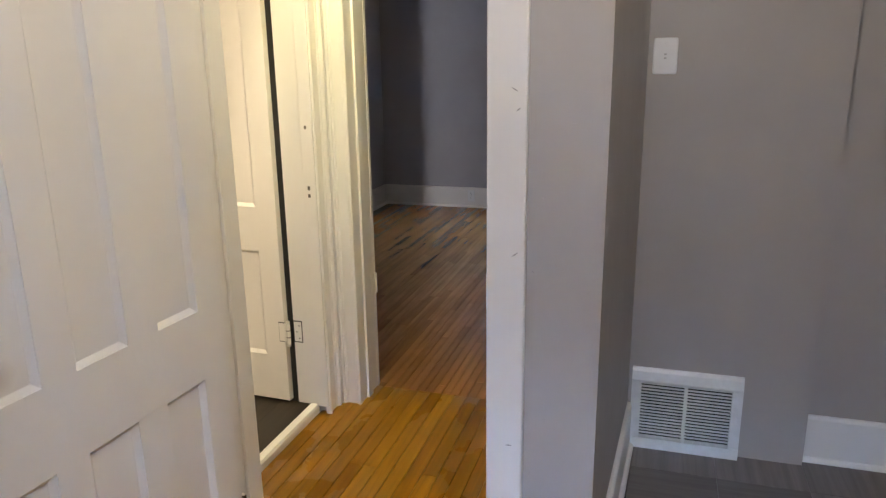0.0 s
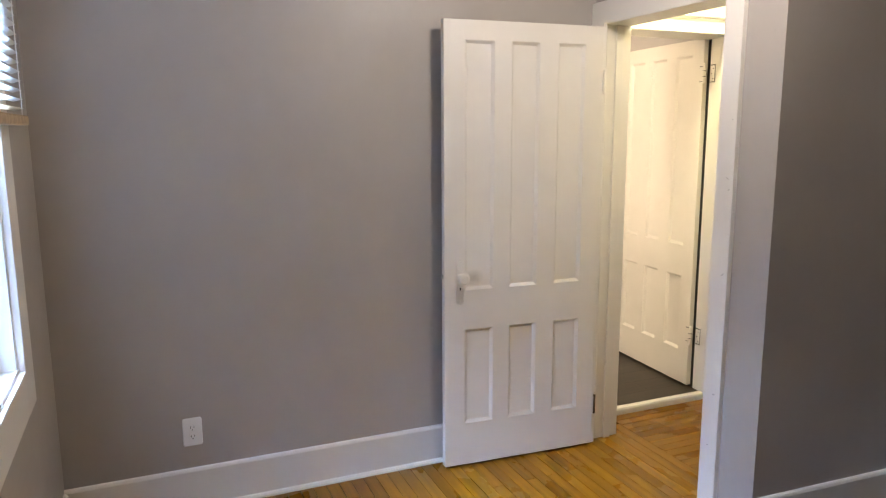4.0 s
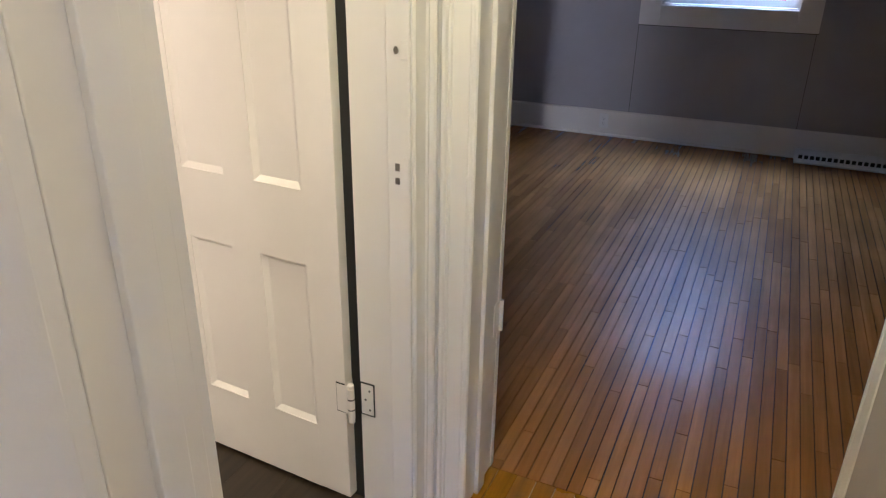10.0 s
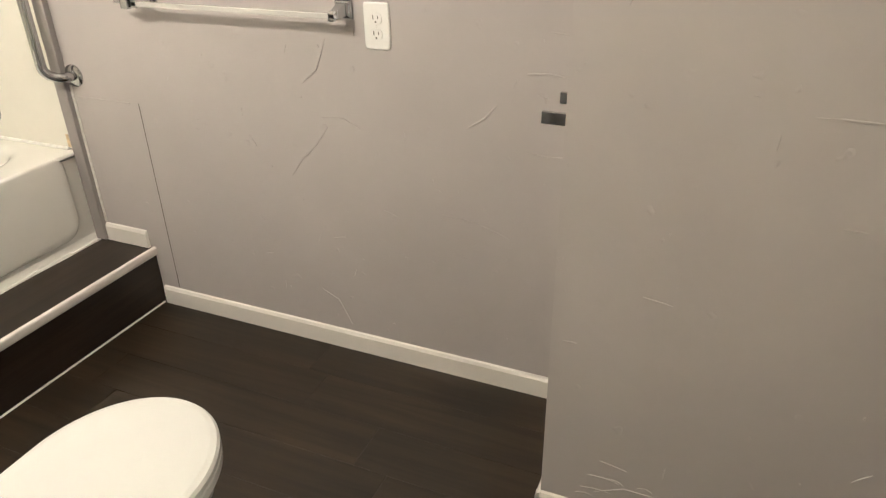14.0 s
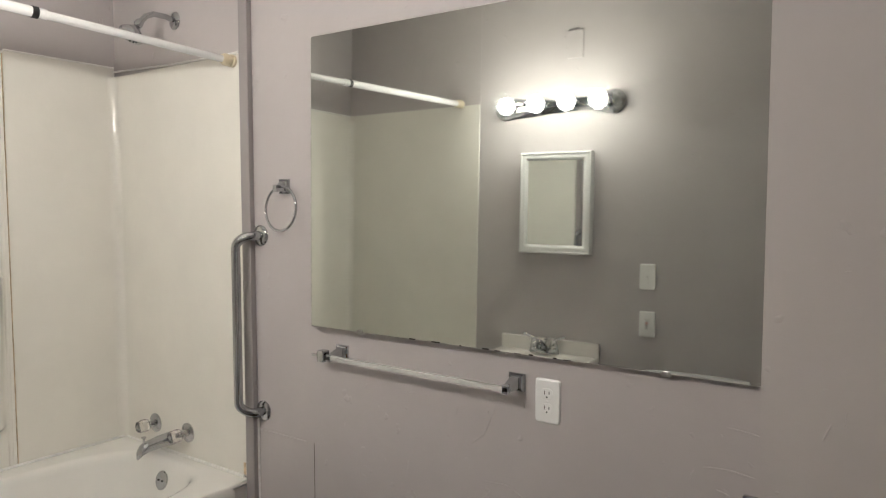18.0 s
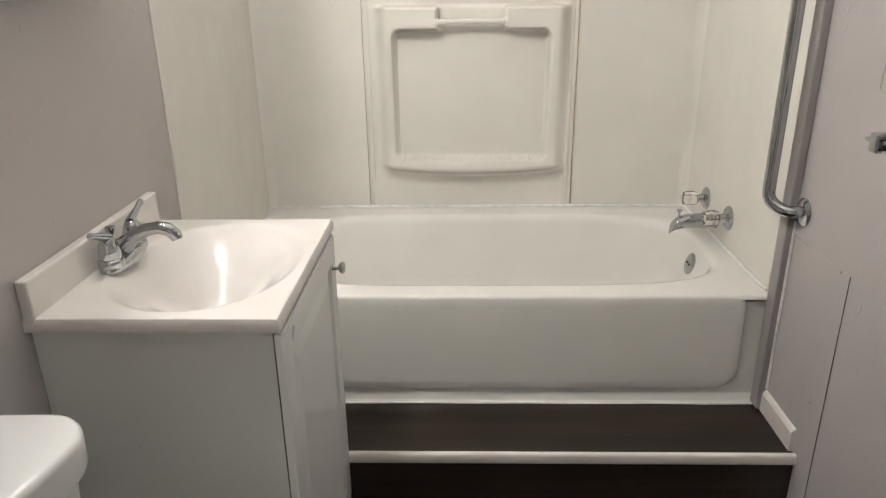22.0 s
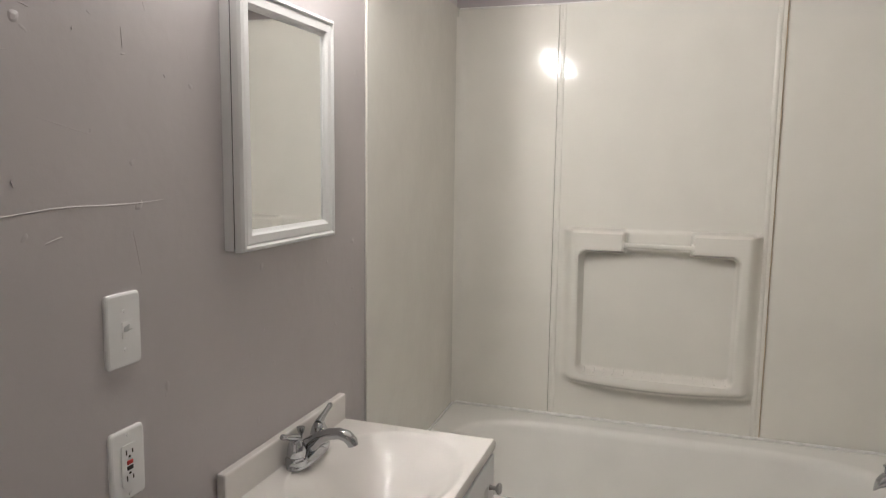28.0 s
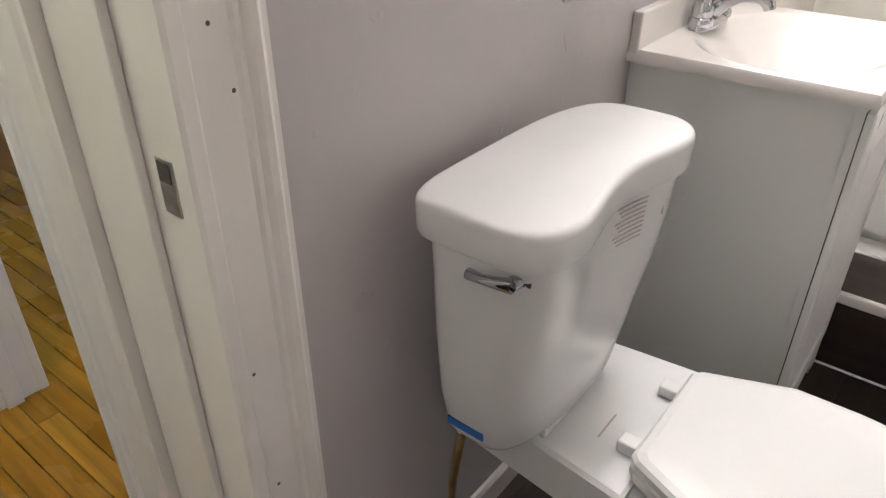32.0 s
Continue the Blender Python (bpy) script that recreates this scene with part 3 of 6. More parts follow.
part("strike_hole", box(D1X1 - 0.0075, D1X1 - 0.0055, Y1 + 0.008, Y1 + 0.02, F + 0.905, F + 0.93), M_SLOT, sp)

casing_leg(dt, (D1X0 - 0.002, Y1N, F), D1Z + 0.1, (0, 1, 0), (-1, 0, 0), [(o, w * 1.6) for o, w in CASING])
casing_head(dt, (D1X0 - 0.002, Y1N, D1Z), (D1X1, Y1N, D1Z), (0, 1, 0), CASING)
# bathroom doorway
bt = thing("trim_bath_doorway", (XH, DY1, F), 0, "thickly painted moulded white door casing", "door frame", kind="structure")
part("jamb", box(-1.432, XH + 0.004, DY1, DY1 + 0.02, 0, DZ, 0.002), M_TRIM, bt)
part("jamb", box(XE - 0.004, XH + 0.004, DY0 - 0.02, DY0, 0, DZ, 0.002), M_TRIM, bt)
part("head_jamb", box(XE - 0.004, XH + 0.004, DY0 - 0.02, DY1 + 0.02, DZ, DZ + 0.02, 0.002), M_TRIM, bt)
stopn = part("door_stop", box(-1.338, -1.284, DY1 - 0.010, DY1, 0, DZ, 0.003), M_TRIM, bt)
stops = part("door_stop", box(-1.425, -1.385, DY0, DY0 + 0.012, 0, DZ, 0.003), M_TRIM, bt)
casing_leg(bt, (XH, DY1 - 0.002, F), DZ + 0.1, (1, 0, 0), (0, 1, 0), CASING)
casing_leg(bt, (XE, DY0 + 0.002, 0), DZ + 0.1, (-1, 0, 0), (0, -1, 0), CASING)
casing_head(bt, (XH, Y1N + 0.034, DZ), (XH, DY1 - 0.002, DZ), (1, 0, 0), CASING)
casing_head(bt, (XE, DY0 + 0.002, DZ), (XE, YN - 0.001, DZ), (-1, 0, 0), CASING)
# old latch mortices, painted over; dark patches stand in for their inner shade
for z, h in ((1.182, 0.016), (0.945, 0.016), (0.915, 0.014)):
    part("latch_mortice_shade", lathe([(0.0065, 0), (0.0065, 0.0012)], toward((-1.313, DY1 - 0.0115, z), (0, -1, 0)) @ Matrix.Diagonal((0.8, 1.2, 1, 1)), 10) if z > 1.1 else box(-1.318, -1.308, DY1 - 0.0116, DY1 - 0.0102, z - h / 2, z + h / 2), M_MORT, stopn)
part("keeper_plate", box(-1.300, -1.286, DY1 - 0.0125, DY1 - 0.0095, 0.89, 0.965, 0.001), M_TRIM, stopn, "painted-over latch keeper")
part("keeper_plate", box(-1.303, -1.286, DY1 - 0.0125, DY1 - 0.0095, 1.165, 1.20, 0.001), M_TRIM, stopn, "painted-over latch keeper")
kp = part("keeper_plate", box(-1.470, -1.444, DY0 - 0.0005, DY0 + 0.002, 0.898, 0.955, 0.001), M_DULL, bt, "scratched steel latch keeper")
# dark patch painted as the shade inside the mortice
part("latch_mortice_shade", box(-1.466, -1.448, DY0 + 0.0018, DY0 + 0.003, 0.932, 0.952), M_MORT, kp)
# dark dots put the shade of small nail dents into colour
for y, z in ((1.719, 1.069), (1.704, 1.008), (1.735, 0.70), (1.71, 1.31), (1.728, 0.52)):
    part("nail_dent_shade", lathe([(0.0026, 0), (0.0018, 0.0010), (0, 0.0010)], toward((XE - 0.0137, y, z), (-1, 0, 0)), 9), M_MORT, bt, "dark dot painted as the shade of a nail dent")
solid("threshold", sweep([(0, -0.010), (0.040, -0.010), (0.040, 0.028), (0.034, 0.038), (0.005, 0.040), (0, 0.036)], (-1.374, DY0, F), (-1.374, DY1, F), (1, 0, 0)), M_TRIM, "white painted wooden threshold strip", "threshold", "structure")

# far doorway
ft = thing("trim_far_doorway", (O2X0, Y2, F), 0, "thickly painted moulded white door casing", "door frame", kind="structure")
part("jamb", box(O2X0 - 0.02, O2X0, Y2 - 0.004, Y2N + 0.004, F, O2Z, 0.003), M_TRIM, ft)
part("jamb", box(O2X1, O2X1 + 0.02, Y2 - 0.004, Y2N + 0.004, F, O2Z, 0.003), M_TRIM, ft)
part("head_jamb", box(O2X0 - 0.02, O2X1 + 0.02, Y2 - 0.004, Y2N + 0.004, O2Z, O2Z + 0.018, 0.002), M_TRIM, ft)
part("door_stop", box(O2X0, O2X0 + 0.012, Y2 + 0.05, Y2 + 0.10, F, O2Z, 0.003), M_TRIM, ft)
part("door_stop", box(O2X1 - 0.012, O2X1, Y2 + 0.05, Y2 + 0.10, F, O2Z, 0.003), M_TRIM, ft)
casing_leg(ft, (O2X0 + 0.002, Y2, F), O2Z + 0.1, (0, -1, 0), (-1, 0, 0), [(o, w * 0.9) for o, w in CASING])
casing_leg(ft, (O2X0 + 0.002, Y2N, F), O2Z + 0.1, (0, 1, 0), (-1, 0, 0), CASING)
casing_leg(ft, (O2X1 - 0.002, Y2N, F), O2Z + 0.1, (0, 1, 0), (1, 0, 0), CASING)
casing_head(ft, (O2X0 + 0.002, Y2, O2Z), (O2X1 - 0.002, Y2, O2Z), (0, -1, 0), CASING)
for z in (0.42, 1.80):
    h = part("hinge", lathe([(0.006, 0), (0.006, 0.09)], pose(O2X0 + 0.006, Y2N + 0.012, z), 10), M_TRIM, ft, "painted-over hinge knuckle", smooth=True)
    part("hinge_leaf", box(O2X0 + 0.0005, O2X0 + 0.003, Y2N - 0.03, Y2N + 0.004, z, z + 0.09), M_TRIM, h)

# cased opening to the side room
st = thing("trim_side_opening", (FX0, SY0, F), 0, "white painted cased opening", "door frame", kind="structure")
part("jamb", box(FX0 - T - 0.003, FX0 + 0.003, SY0, SY0 + 0.02, F, 2.05), M_TRIM, st)
part("jamb", box(FX0 - T - 0.003, FX0 + 0.003, SY1 - 0.02, SY1, F, 2.05), M_TRIM, st)
casing_leg(st, (FX0, SY0 + 0.018, F), 2.15, (1, 0, 0), (0, -1, 0), CASING)
casing_leg(st, (FX0, SY1 - 0.018, F), 2.15, (1, 0, 0), (0, 1, 0), CASING)
casing_head(st, (FX0, SY0 + 0.02, 2.05), (FX0, SY1 - 0.02, 2.05), (1, 0, 0), CASING)
solid("floor_transition", sweep([(0, 0), (0.05, 0), (0.042, 0.010), (0.008, 0.010)], (FX0 - 0.09, SY0 + 0.02, F - 0.001), (FX0 - 0.09, SY1 - 0.02, F - 0.001), (1, 0, 0)), M_DARKGAP, "dark metal floor transition strip", "floor strip", "structure")

# ---------------------------------------------------------------- panelled doors
DW, DH, DTH = 0.79, 2.04, 0.035
COLS = ((0.097, 0.235), (0.328, 0.468), (0.55, 0.69))
ROWSZ = ((0.205, 0.662), (0.848, 1.955))


def panelled_door(name, loc, rz, label, hinge_z, kx=-0.006):
    d = thing(name, loc, rz, label, "door", kind="structure")
    f = lambda nm, b, mt=M_DOOR, par=d, lb="", sm=False: part(nm, b, mt, par, lb, sm, local=True)
    for x0, x1 in ((0.0, COLS[0][0]), (COLS[2][1], DW)):
        f("stile", box(x0, x1, -DTH, 0, 0, DH, 0.0025))
    for z0, z1 in ((0.0, ROWSZ[0][0]), (ROWSZ[0][1], ROWSZ[1][0]), (ROWSZ[1][1], DH)):
        f("rail", box(COLS[0][0] - 0.004, COLS[2][1] + 0.004, -DTH - 0.0002, 0.0002, z0 + 0.0003, z1 - 0.0003))
    for x0, x1 in ((COLS[0][1], COLS[1][0]), (COLS[1][1], COLS[2][0])):
        for z0, z1 in ROWSZ:
            f("mullion", box(x0, x1, -DTH - 0.0003, 0.0003, z0 - 0.004, z1 + 0.004))
    for x0, x1 in COLS:
        for z0, z1 in ROWSZ:
            def loop(i, y):
                return [(x0 + i, y, z0 + i), (x1 - i, y, z0 + i), (x1 - i, y, z1 - i), (x0 + i, y, z1 - i)]
            b = loft([loop(0.012, -DTH + 0.011), loop(0.004, -DTH + 0.004), loop(0.0, -DTH + 0.002), loop(0.0, -0.002), loop(0.003, -0.004), loop(0.013, -0.012)])
            f("panel", b)
    # knob sets on both faces
    for y, s in ((0.0, 1), (-DTH, -1)):
        zc = 0.910
        half = [(-0.104, 0.006), (-0.100, 0.014), (-0.092, 0.020), (-0.080, 0.0225), (-0.066, 0.0205), (-0.056, 0.0175), (-0.044, 0.0205), (-0.02, 0.0225)]
        half = half + [(-a, b) for a, b in reversed(half)]
        rim = [(b, a) for a, b in half] + [(-b, a) for a, b in reversed(half)]
        lay_ = lambda k, h: [(DW - 0.077 + px * k, y + s * h, zc - 0.022 + pz * (1 - (1 - k) * 0.25)) for px, pz in rim]
        pl = f("escutcheon", loft([lay_(1.0, 0.0), lay_(1.0, 0.0028), lay_(0.90, 0.0048), lay_(0.78, 0.0050), lay_(0.70, 0.0036)]), M_DOOR)
        for q in (1, -1):
            f("relief", tube([(DW - 0.077 + 0.012 * cos(a), y + s * 0.004, zc - 0.022 + q * (0.080 + 0.010 * sin(a))) for a in [pi * k / 8 for k in range(-2, 11)]], 0.0022, 8), M_DOOR, pl, "", True)
            f("relief", tube([(DW - 0.077 + 0.011 * cos(a), y + s * 0.004, zc - 0.022 + q * (0.058 - 0.007 * sin(a))) for a in [pi * k / 6 for k in range(7)]], 0.0018, 8), M_DOOR, pl, "", True)
        m = toward((DW - 0.075, y + s * 0.005, zc), (0, s, 0))
        f("knob", lathe([(0.017, 0), (0.016, 0.006), (0.010, 0.010), (0.009, 0.024), (0.018, 0.030), (0.027, 0.036), (0.029, 0.046), (0.026, 0.054), (0.017, 0.058), (0.015, 0.055), (0, 0.0555)], m, 28), M_DOOR, pl, "white painted round knob", True)
        f("keyhole", box(DW - 0.0780, DW - 0.0728, y + s * 0.0048, y + s * 0.006, zc - 0.060, zc - 0.047), M_SLOT, pl)
    f("latch", box(DW - 0.004, DW + 0.006, -0.024, -0.012, 0.905, 0.925, 0.002), M_DULL, d, "steel latch bolt")
    for z in hinge_z:
        ky, kr = (0.011, 0.0088) if name == "door_bath" else (0.004, 0.0055)
        hb = lathe([(kr * 0.6, -0.012), (kr, -0.008), (kr * 0.6, -0.002), (kr, 0.0), (kr, 0.028), (kr * 0.86, 0.0285), (kr * 0.86, 0.0295), (kr, 0.030), (kr, 0.058), (kr * 0.86, 0.0585), (kr * 0.86, 0.0595), (kr, 0.060), (kr, 0.088), (kr * 0.6, 0.090), (kr, 0.095), (kr * 0.9, 0.100), (0.0, 0.104)], pose(kx, ky, z), 12)
        h = f("hinge", hb, M_DOOR, d, "painted loose-pin hinge", True)
        if name == "door_room" and z == hinge_z[0]:
            f("rusty_pin", box(-0.010, -0.001, 0.0005, 0.0105, z - 0.006, z + 0.094, 0.001), M_RUST, h, "rusty dark hinge")
        f("hinge_leaf", box(-0.0028, -0.0004, -0.028, 0.002, z + 0.002, z + 0.086), M_DOOR, h)
        f("hinge_leaf", box(-0.028, 0.025, 0.0006, 0.0030, z + 0.004, z + 0.084, 0.001), M_DOOR, h) if name == "door_bath" else None
        # dark plate paints the shade round the door leaf
        f("hinge_shade", box(-0.0005, 0.0270, 0.0001, 0.0009, z + 0.0005, z + 0.0875), M_SLOT, h) if name == "door_bath" else None
        for dz in (0.0275, 0.0575) if name == "door_bath" else ():
            # proud dark rings paint the shade between the knuckles
            f("knuckle_shade", lathe([(0, 0), (kr * 1.04, 0), (kr * 1.04, 0.0032), (0, 0.0032)], pose(kx, ky, z + dz), 12), M_SLOT, h)
        for k in range(3):
            f("screw", lathe([(0.0032, 0), (0.0032, 0.0012)], toward((-0.0028, -0.010 - 0.011 * (k % 2), z + 0.018 + 0.026 * k), (-1, 0, 0)), 8), M_SLOT, h)
    return d


door1 = panelled_door("door_room", (-1.078, 1.580, F + 0.012), -93.2, "open white painted six-panel wooden door", (0.165, 1.745))
sm = new("smudge", bpy.data.meshes.new("smudge"))
sbm = bmesh.new()
bmesh.ops.create_circle(sbm, cap_ends=True, segments=24, radius=1.0)
sbm.to_mesh(sm.data)
sbm.free()
sm.data.materials.append(M_SMUDGE)
sm.parent = door1
sm.matrix_basis = Matrix.Translation((DW - 0.142, 0.0012, 0.905)) @ Matrix.Rotation(radians(90), 4, "X") @ Matrix.Diagonal((0.055, 0.042, 1, 1))
tagged(sm, "greasy brown smudge beside the knob")
panelled_door("door_bath", (-1.462, 2.530, 0.012), 176.9, "open white painted six-panel wooden door", (0.273, 1.80), -0.025)
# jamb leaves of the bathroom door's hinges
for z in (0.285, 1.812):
    # dark plate under the jamb leaf paints the shade at its edges
    part("hinge_shade", box(-1.4318, -1.3905, DY1 - 0.0010, DY1 - 0.0001, z - 0.0045, z + 0.0925), M_SLOT, bt, "dark plate painted as shade round the hinge leaf")
    lf = part("hinge_leaf", box(-1.428, -1.394, DY1 - 0.0022, DY1 - 0.0002, z, z + 0.088), M_TRIM, bt, "painted hinge leaf with painted-in shade round it")
    for k in range(3):
        part("screw", lathe([(0.003, 0), (0.003, 0.001)], toward((-1.404 - 0.012 * (k % 2), DY1 - 0.0022, z + 0.015 + 0.028 * k), (0, -1, 0)), 8), M_SLOT, lf)
# black strip stands in for the shade behind the hinge gap
solid("hinge_gap_shade_strip", box(XE - 0.002, -1.4325, DY1 + 0.008, DY1 + 0.013, 0.0, DZ), M_DARKGAP, "black strip painted as shade in the hinge gap", "strip", "structure")

# ---------------------------------------------------------------- windows


def window(name, x0, x1, y, z0, z1, inward, casing_w, label, depth=T, stile=0.06):
    """A double-hung window in a wall along x. inward: +1 when the room lies towards +y."""
    s = inward
    w = thing(name, ((x0 + x1) / 2, y, z0), 0, label, "window", kind="structure")
    yo = y - s * depth
    ys = sorted
    part("window_jamb", boxes((x0, x0 + 0.02, *ys((yo, y)), z0, z1), (x1 - 0.02, x1, *ys((yo, y)), z0, z1), (x0, x1, *ys((yo, y)), z1 - 0.02, z1)), M_TRIM, w)
    part("window_sill", box(x0 - 0.01, x1 + 0.01, yo, y + s * 0.004, z0 - 0.012, z0 + 0.01, 0.003), M_TRIM, w)
    zm = (z0 + z1) / 2
    for a, b, dy in ((z0 + 0.01, zm + 0.02, 0.05), (zm - 0.02, z1 - 0.02, 0.085)):
        yy = ys((y - s * dy, y - s * (dy + 0.03)))
        sash = part("sash", boxes((x0 + 0.02, x0 + stile, *yy, a, b), (x1 - stile, x1 - 0.02, *yy, a, b), (x0 + stile, x1 - stile, *yy, a, a + 0.045), (x0 + stile, x1 - stile, *yy, b - 0.04, b)), M_TRIM, w)
        g = part("pane", box(x0 + stile - 0.002, x1 - stile + 0.002, y - s * (dy + 0.013), y - s * (dy + 0.017), a + 0.043, b - 0.038), M_GLASS, sash)
        g.visible_shadow = False
    cw = casing_w
    prof = [(0, 0), (0.019, 0), (0.021, 0.003), (0.021, cw - 0.003), (0.019, cw), (0, cw)]
    part("casing", sweep(prof, (x0 + 0.003, y, z0 - cw), (x0 + 0.003, y, z1 + cw), (0, s, 0), (-1, 0, 0)), M_TRIM, w)
    part("casing", sweep(prof, (x1 - 0.003, y, z0 - cw), (x1 - 0.003, y, z1 + cw), (0, s, 0), (1, 0, 0)), M_TRIM, w)
    part("head_casing", sweep(prof, (x0 + 0.003, y, z1 - 0.003), (x1 - 0.003, y, z1 - 0.003), (0, s, 0), (0, 0, 1)), M_TRIM, w)
    part("apron", sweep(prof, (x0 + 0.003, y, z0 - 0.001), (x1 - 0.003, y, z0 - 0.001), (0, s, 0), (0, 0, -1)), M_TRIM, w)
    return w


window("window_room", WX0, WX1, YS, WZ0, WZ1, 1, 0.135, "white painted sash window with cool daylight")
window("window_far", FWX0, FWX1, FY1, FWZ0, FWZ1, -1, 0.147, "white painted sash window with cool daylight", stile=0.098)
window("window_side", SWX0, SWX1, SYN, SWZ0, SWZ1, -1, 0.055, "white painted sash window above a panelled dado", T)
# unseen window, added to let the fill lamp reach the dado
window("unseen_fill_window_side", -4.65, -3.7, 4.0, 0.9, 2.05, 1, 0.10, "white painted sash window with cool daylight", T)
dado = thing("dado_side_room", (-3.27, SYN, F), 0, "white painted panelled dado with a moulded cap", "panelling", kind="structure")
part("panel", box(-5.9, -3.27, SYN - 0.016, SYN - 0.0005, F, 1.275, 0.002), M_TRIM, dado)
part("cap", box(-5.9, -3.255, SYN - 0.045, SYN - 0.0005, 1.275, 1.322, 0.006), M_TRIM, dado)
part("skirting", box(-5.9, -3.27, SYN - 0.028, SYN - 0.0165, F, F + 0.10, 0.003), M_TRIM, dado)


def blind(name, x0, x1, y, z0, z1, s, label, pitch=0.026):
    b = thing(name, ((x0 + x1) / 2, y, z0), 0, label, "blind")
    n = int((z1 - z0 - 0.05) / pitch)
    part("head_rail", box(x0, x1, y - 0.02, y + 0.02, z1 - 0.035, z1, 0.003), M_BLIND, b)
    part("bottom_rail", box(x0 - 0.004, x1 + 0.004, y - 0.022, y + 0.022, z0, z0 + 0.028, 0.005), M_RAIL, b, "tan wooden bottom rail")
    for i in range(n):
        z = z0 + 0.045 + i * pitch
        part("slat", sweep([(-0.012, -0.004), (0.0, -0.0005), (0.012, 0.003), (0.012, 0.0036), (0, 0.0001), (-0.012, -0.0034)], (x0, y, z), (x1, y, z), (0, s, 0)), M_BLIND, b)
    for x in (x0 + 0.05, x1 - 0.05):
        part("ladder_cord", tube([(x, y + s * 0.014, z0 + 0.01), (x, y + s * 0.014, z1 - 0.02)], 0.0012, 6), M_BLIND, b)
    return b


blind("window_blind", WX0 - 0.11, WX1 + 0.10, YS + 0.055, 1.565, 2.12, 1, "white slatted blind drawn half up")
blind("window_blind", SWX0 - 0.03, SWX1 + 0.03, SYN - 0.05, 1.87, 2.22, -1, "white slatted blind drawn half up")

# ---------------------------------------------------------------- electrical plates


def plate_frame(c, u, out):
    """The pose of a wall plate: x across, y up, z out of the wall."""
    u, out = Vector(u), Vector(out)
    m = Matrix((u, Vector((0, 0, 1)), out)).transposed().to_4x4()
    m.translation = c
    return m


def plate(name, c, u, out, style, label, w=0.072, h=0.116):
    m = plate_frame(c, u, out)
    th = new(name)
    th.matrix_world = m
    WORLD[th.name] = m
    tagged(th, label, "socket" if style != "switch" and style != "jack" else "switch")
    f = lambda nm, b, mt=M_PLATE, par=th, lb="", sm=False: part(nm, b, mt, par, lb, sm, local=True)
    loops = []
    for i, z in ((0.0, 0.0), (0.0, 0.003), (0.0015, 0.005), (0.004, 0.0062)):
        loops.append(sell(0, 0, z, w / 2 - i, h / 2 - i, 32, 12))
    pl = f("cover_plate", loft(loops))
    if style == "switch":
        f("toggle_surround", box(-0.006, 0.006, -0.013, 0.013, 0.006, 0.0075, 0.0008), M_PLATE, pl)
        f("toggle", sweep([(-0.004, -0.004), (0.004, -0.004), (0.003, 0.004), (-0.003, 0.004)], (0, 0.0, 0.006), (0, 0.008, 0.019), (1, 0, 0), (0, 1, 0)), M_PLATE, pl)
        scr = (0.03, -0.03)
    elif style == "jack":
        f("toggle_surround", box(-0.008, 0.008, -0.016, 0.016, 0.006, 0.0072, 0.0008), M_PLATE, pl)
        for yy in (0.006, -0.007):
            f("button", box(-0.004, 0.004, yy - 0.003, yy + 0.003, 0.007, 0.0085), M_DULL, pl)
        scr = (0.042, -0.042)
    elif style == "duplex":
        for cy in (0.0195, -0.0195):
            r = f("receptacle", loft([sell(0, cy, 0.0058, 0.0165, 0.0145, 24, 2.8), sell(0, cy, 0.0078, 0.0165, 0.0145, 24, 2.8), sell(0, cy, 0.0082, 0.0155, 0.0135, 24, 2.8)]))
            for x, hh in ((-0.0065, 0.005), (0.0065, 0.004)):
                f("slot", box(x - 0.0011, x + 0.0011, cy + 0.003 - hh, cy + 0.003 + hh, 0.0080, 0.0086), M_SLOT, r)
            f("slot", lathe([(0.0024, 0), (0.0024, 0.0006)], pose(0, cy - 0.0085, 0.0080), 10), M_SLOT, r)
        scr = (0.0,)
    else:
        f("insert", loft([sell(0, 0, 0.0058, 0.0165, 0.0335, 24, 10), sell(0, 0, 0.0080, 0.0165, 0.0335, 24, 10)]))
        for cy in (0.021, -0.021):
            for x, hh in ((-0.0065, 0.004), (0.0065, 0.0033)):
                f("slot", box(x - 0.0011, x + 0.0011, cy - hh, cy + hh, 0.0078, 0.0086), M_SLOT, pl)
            f("slot", lathe([(0.0022, 0), (0.0022, 0.0006)], pose(0, cy - 0.0075 * (1 if cy > 0 else -1), 0.0079), 10), M_SLOT, pl)
        f("reset_button", box(-0.006, 0.006, 0.001, 0.0075, 0.0075, 0.0098, 0.0008), M_RED, pl, "red reset button")
        f("test_button", box(-0.006, 0.006, -0.008, -0.0015, 0.0075, 0.0098, 0.0008), M_SLOT, pl, "black test button")
        scr = (0.048, -0.048)
    for yy in scr:
        f("screw", lathe([(0.0032, 0), (0.0028, 0.0012), (0, 0.0016)], pose(0, yy, 0.006), 12), M_PLATE, pl)
    return th


plate("wall_switch", (XE, 1.068, 1.250), (0, -1, 0), (-1, 0, 0), "switch", "white toggle light switch on grey wall")
plate("wall_socket", (XE, 1.071, 1.036), (0, -1, 0), (-1, 0, 0), "gfci", "white safety socket with red button")
plate("wall_socket", (XM, 1.281, 1.031), (0, 1, 0), (1, 0, 0), "duplex", "white double wall socket below the mirror")
plate("wall_socket", (XW, -0.310, 0.306), (0, 1, 0), (1, 0, 0), "duplex", "white double wall socket above the baseboard", 0.078, 0.122)
plate("wall_switch", (-0.004, YALC, 1.428), (1, 0, 0), (0, -1, 0), "jack", "white wall plate with two small buttons", 0.08, 0.12)
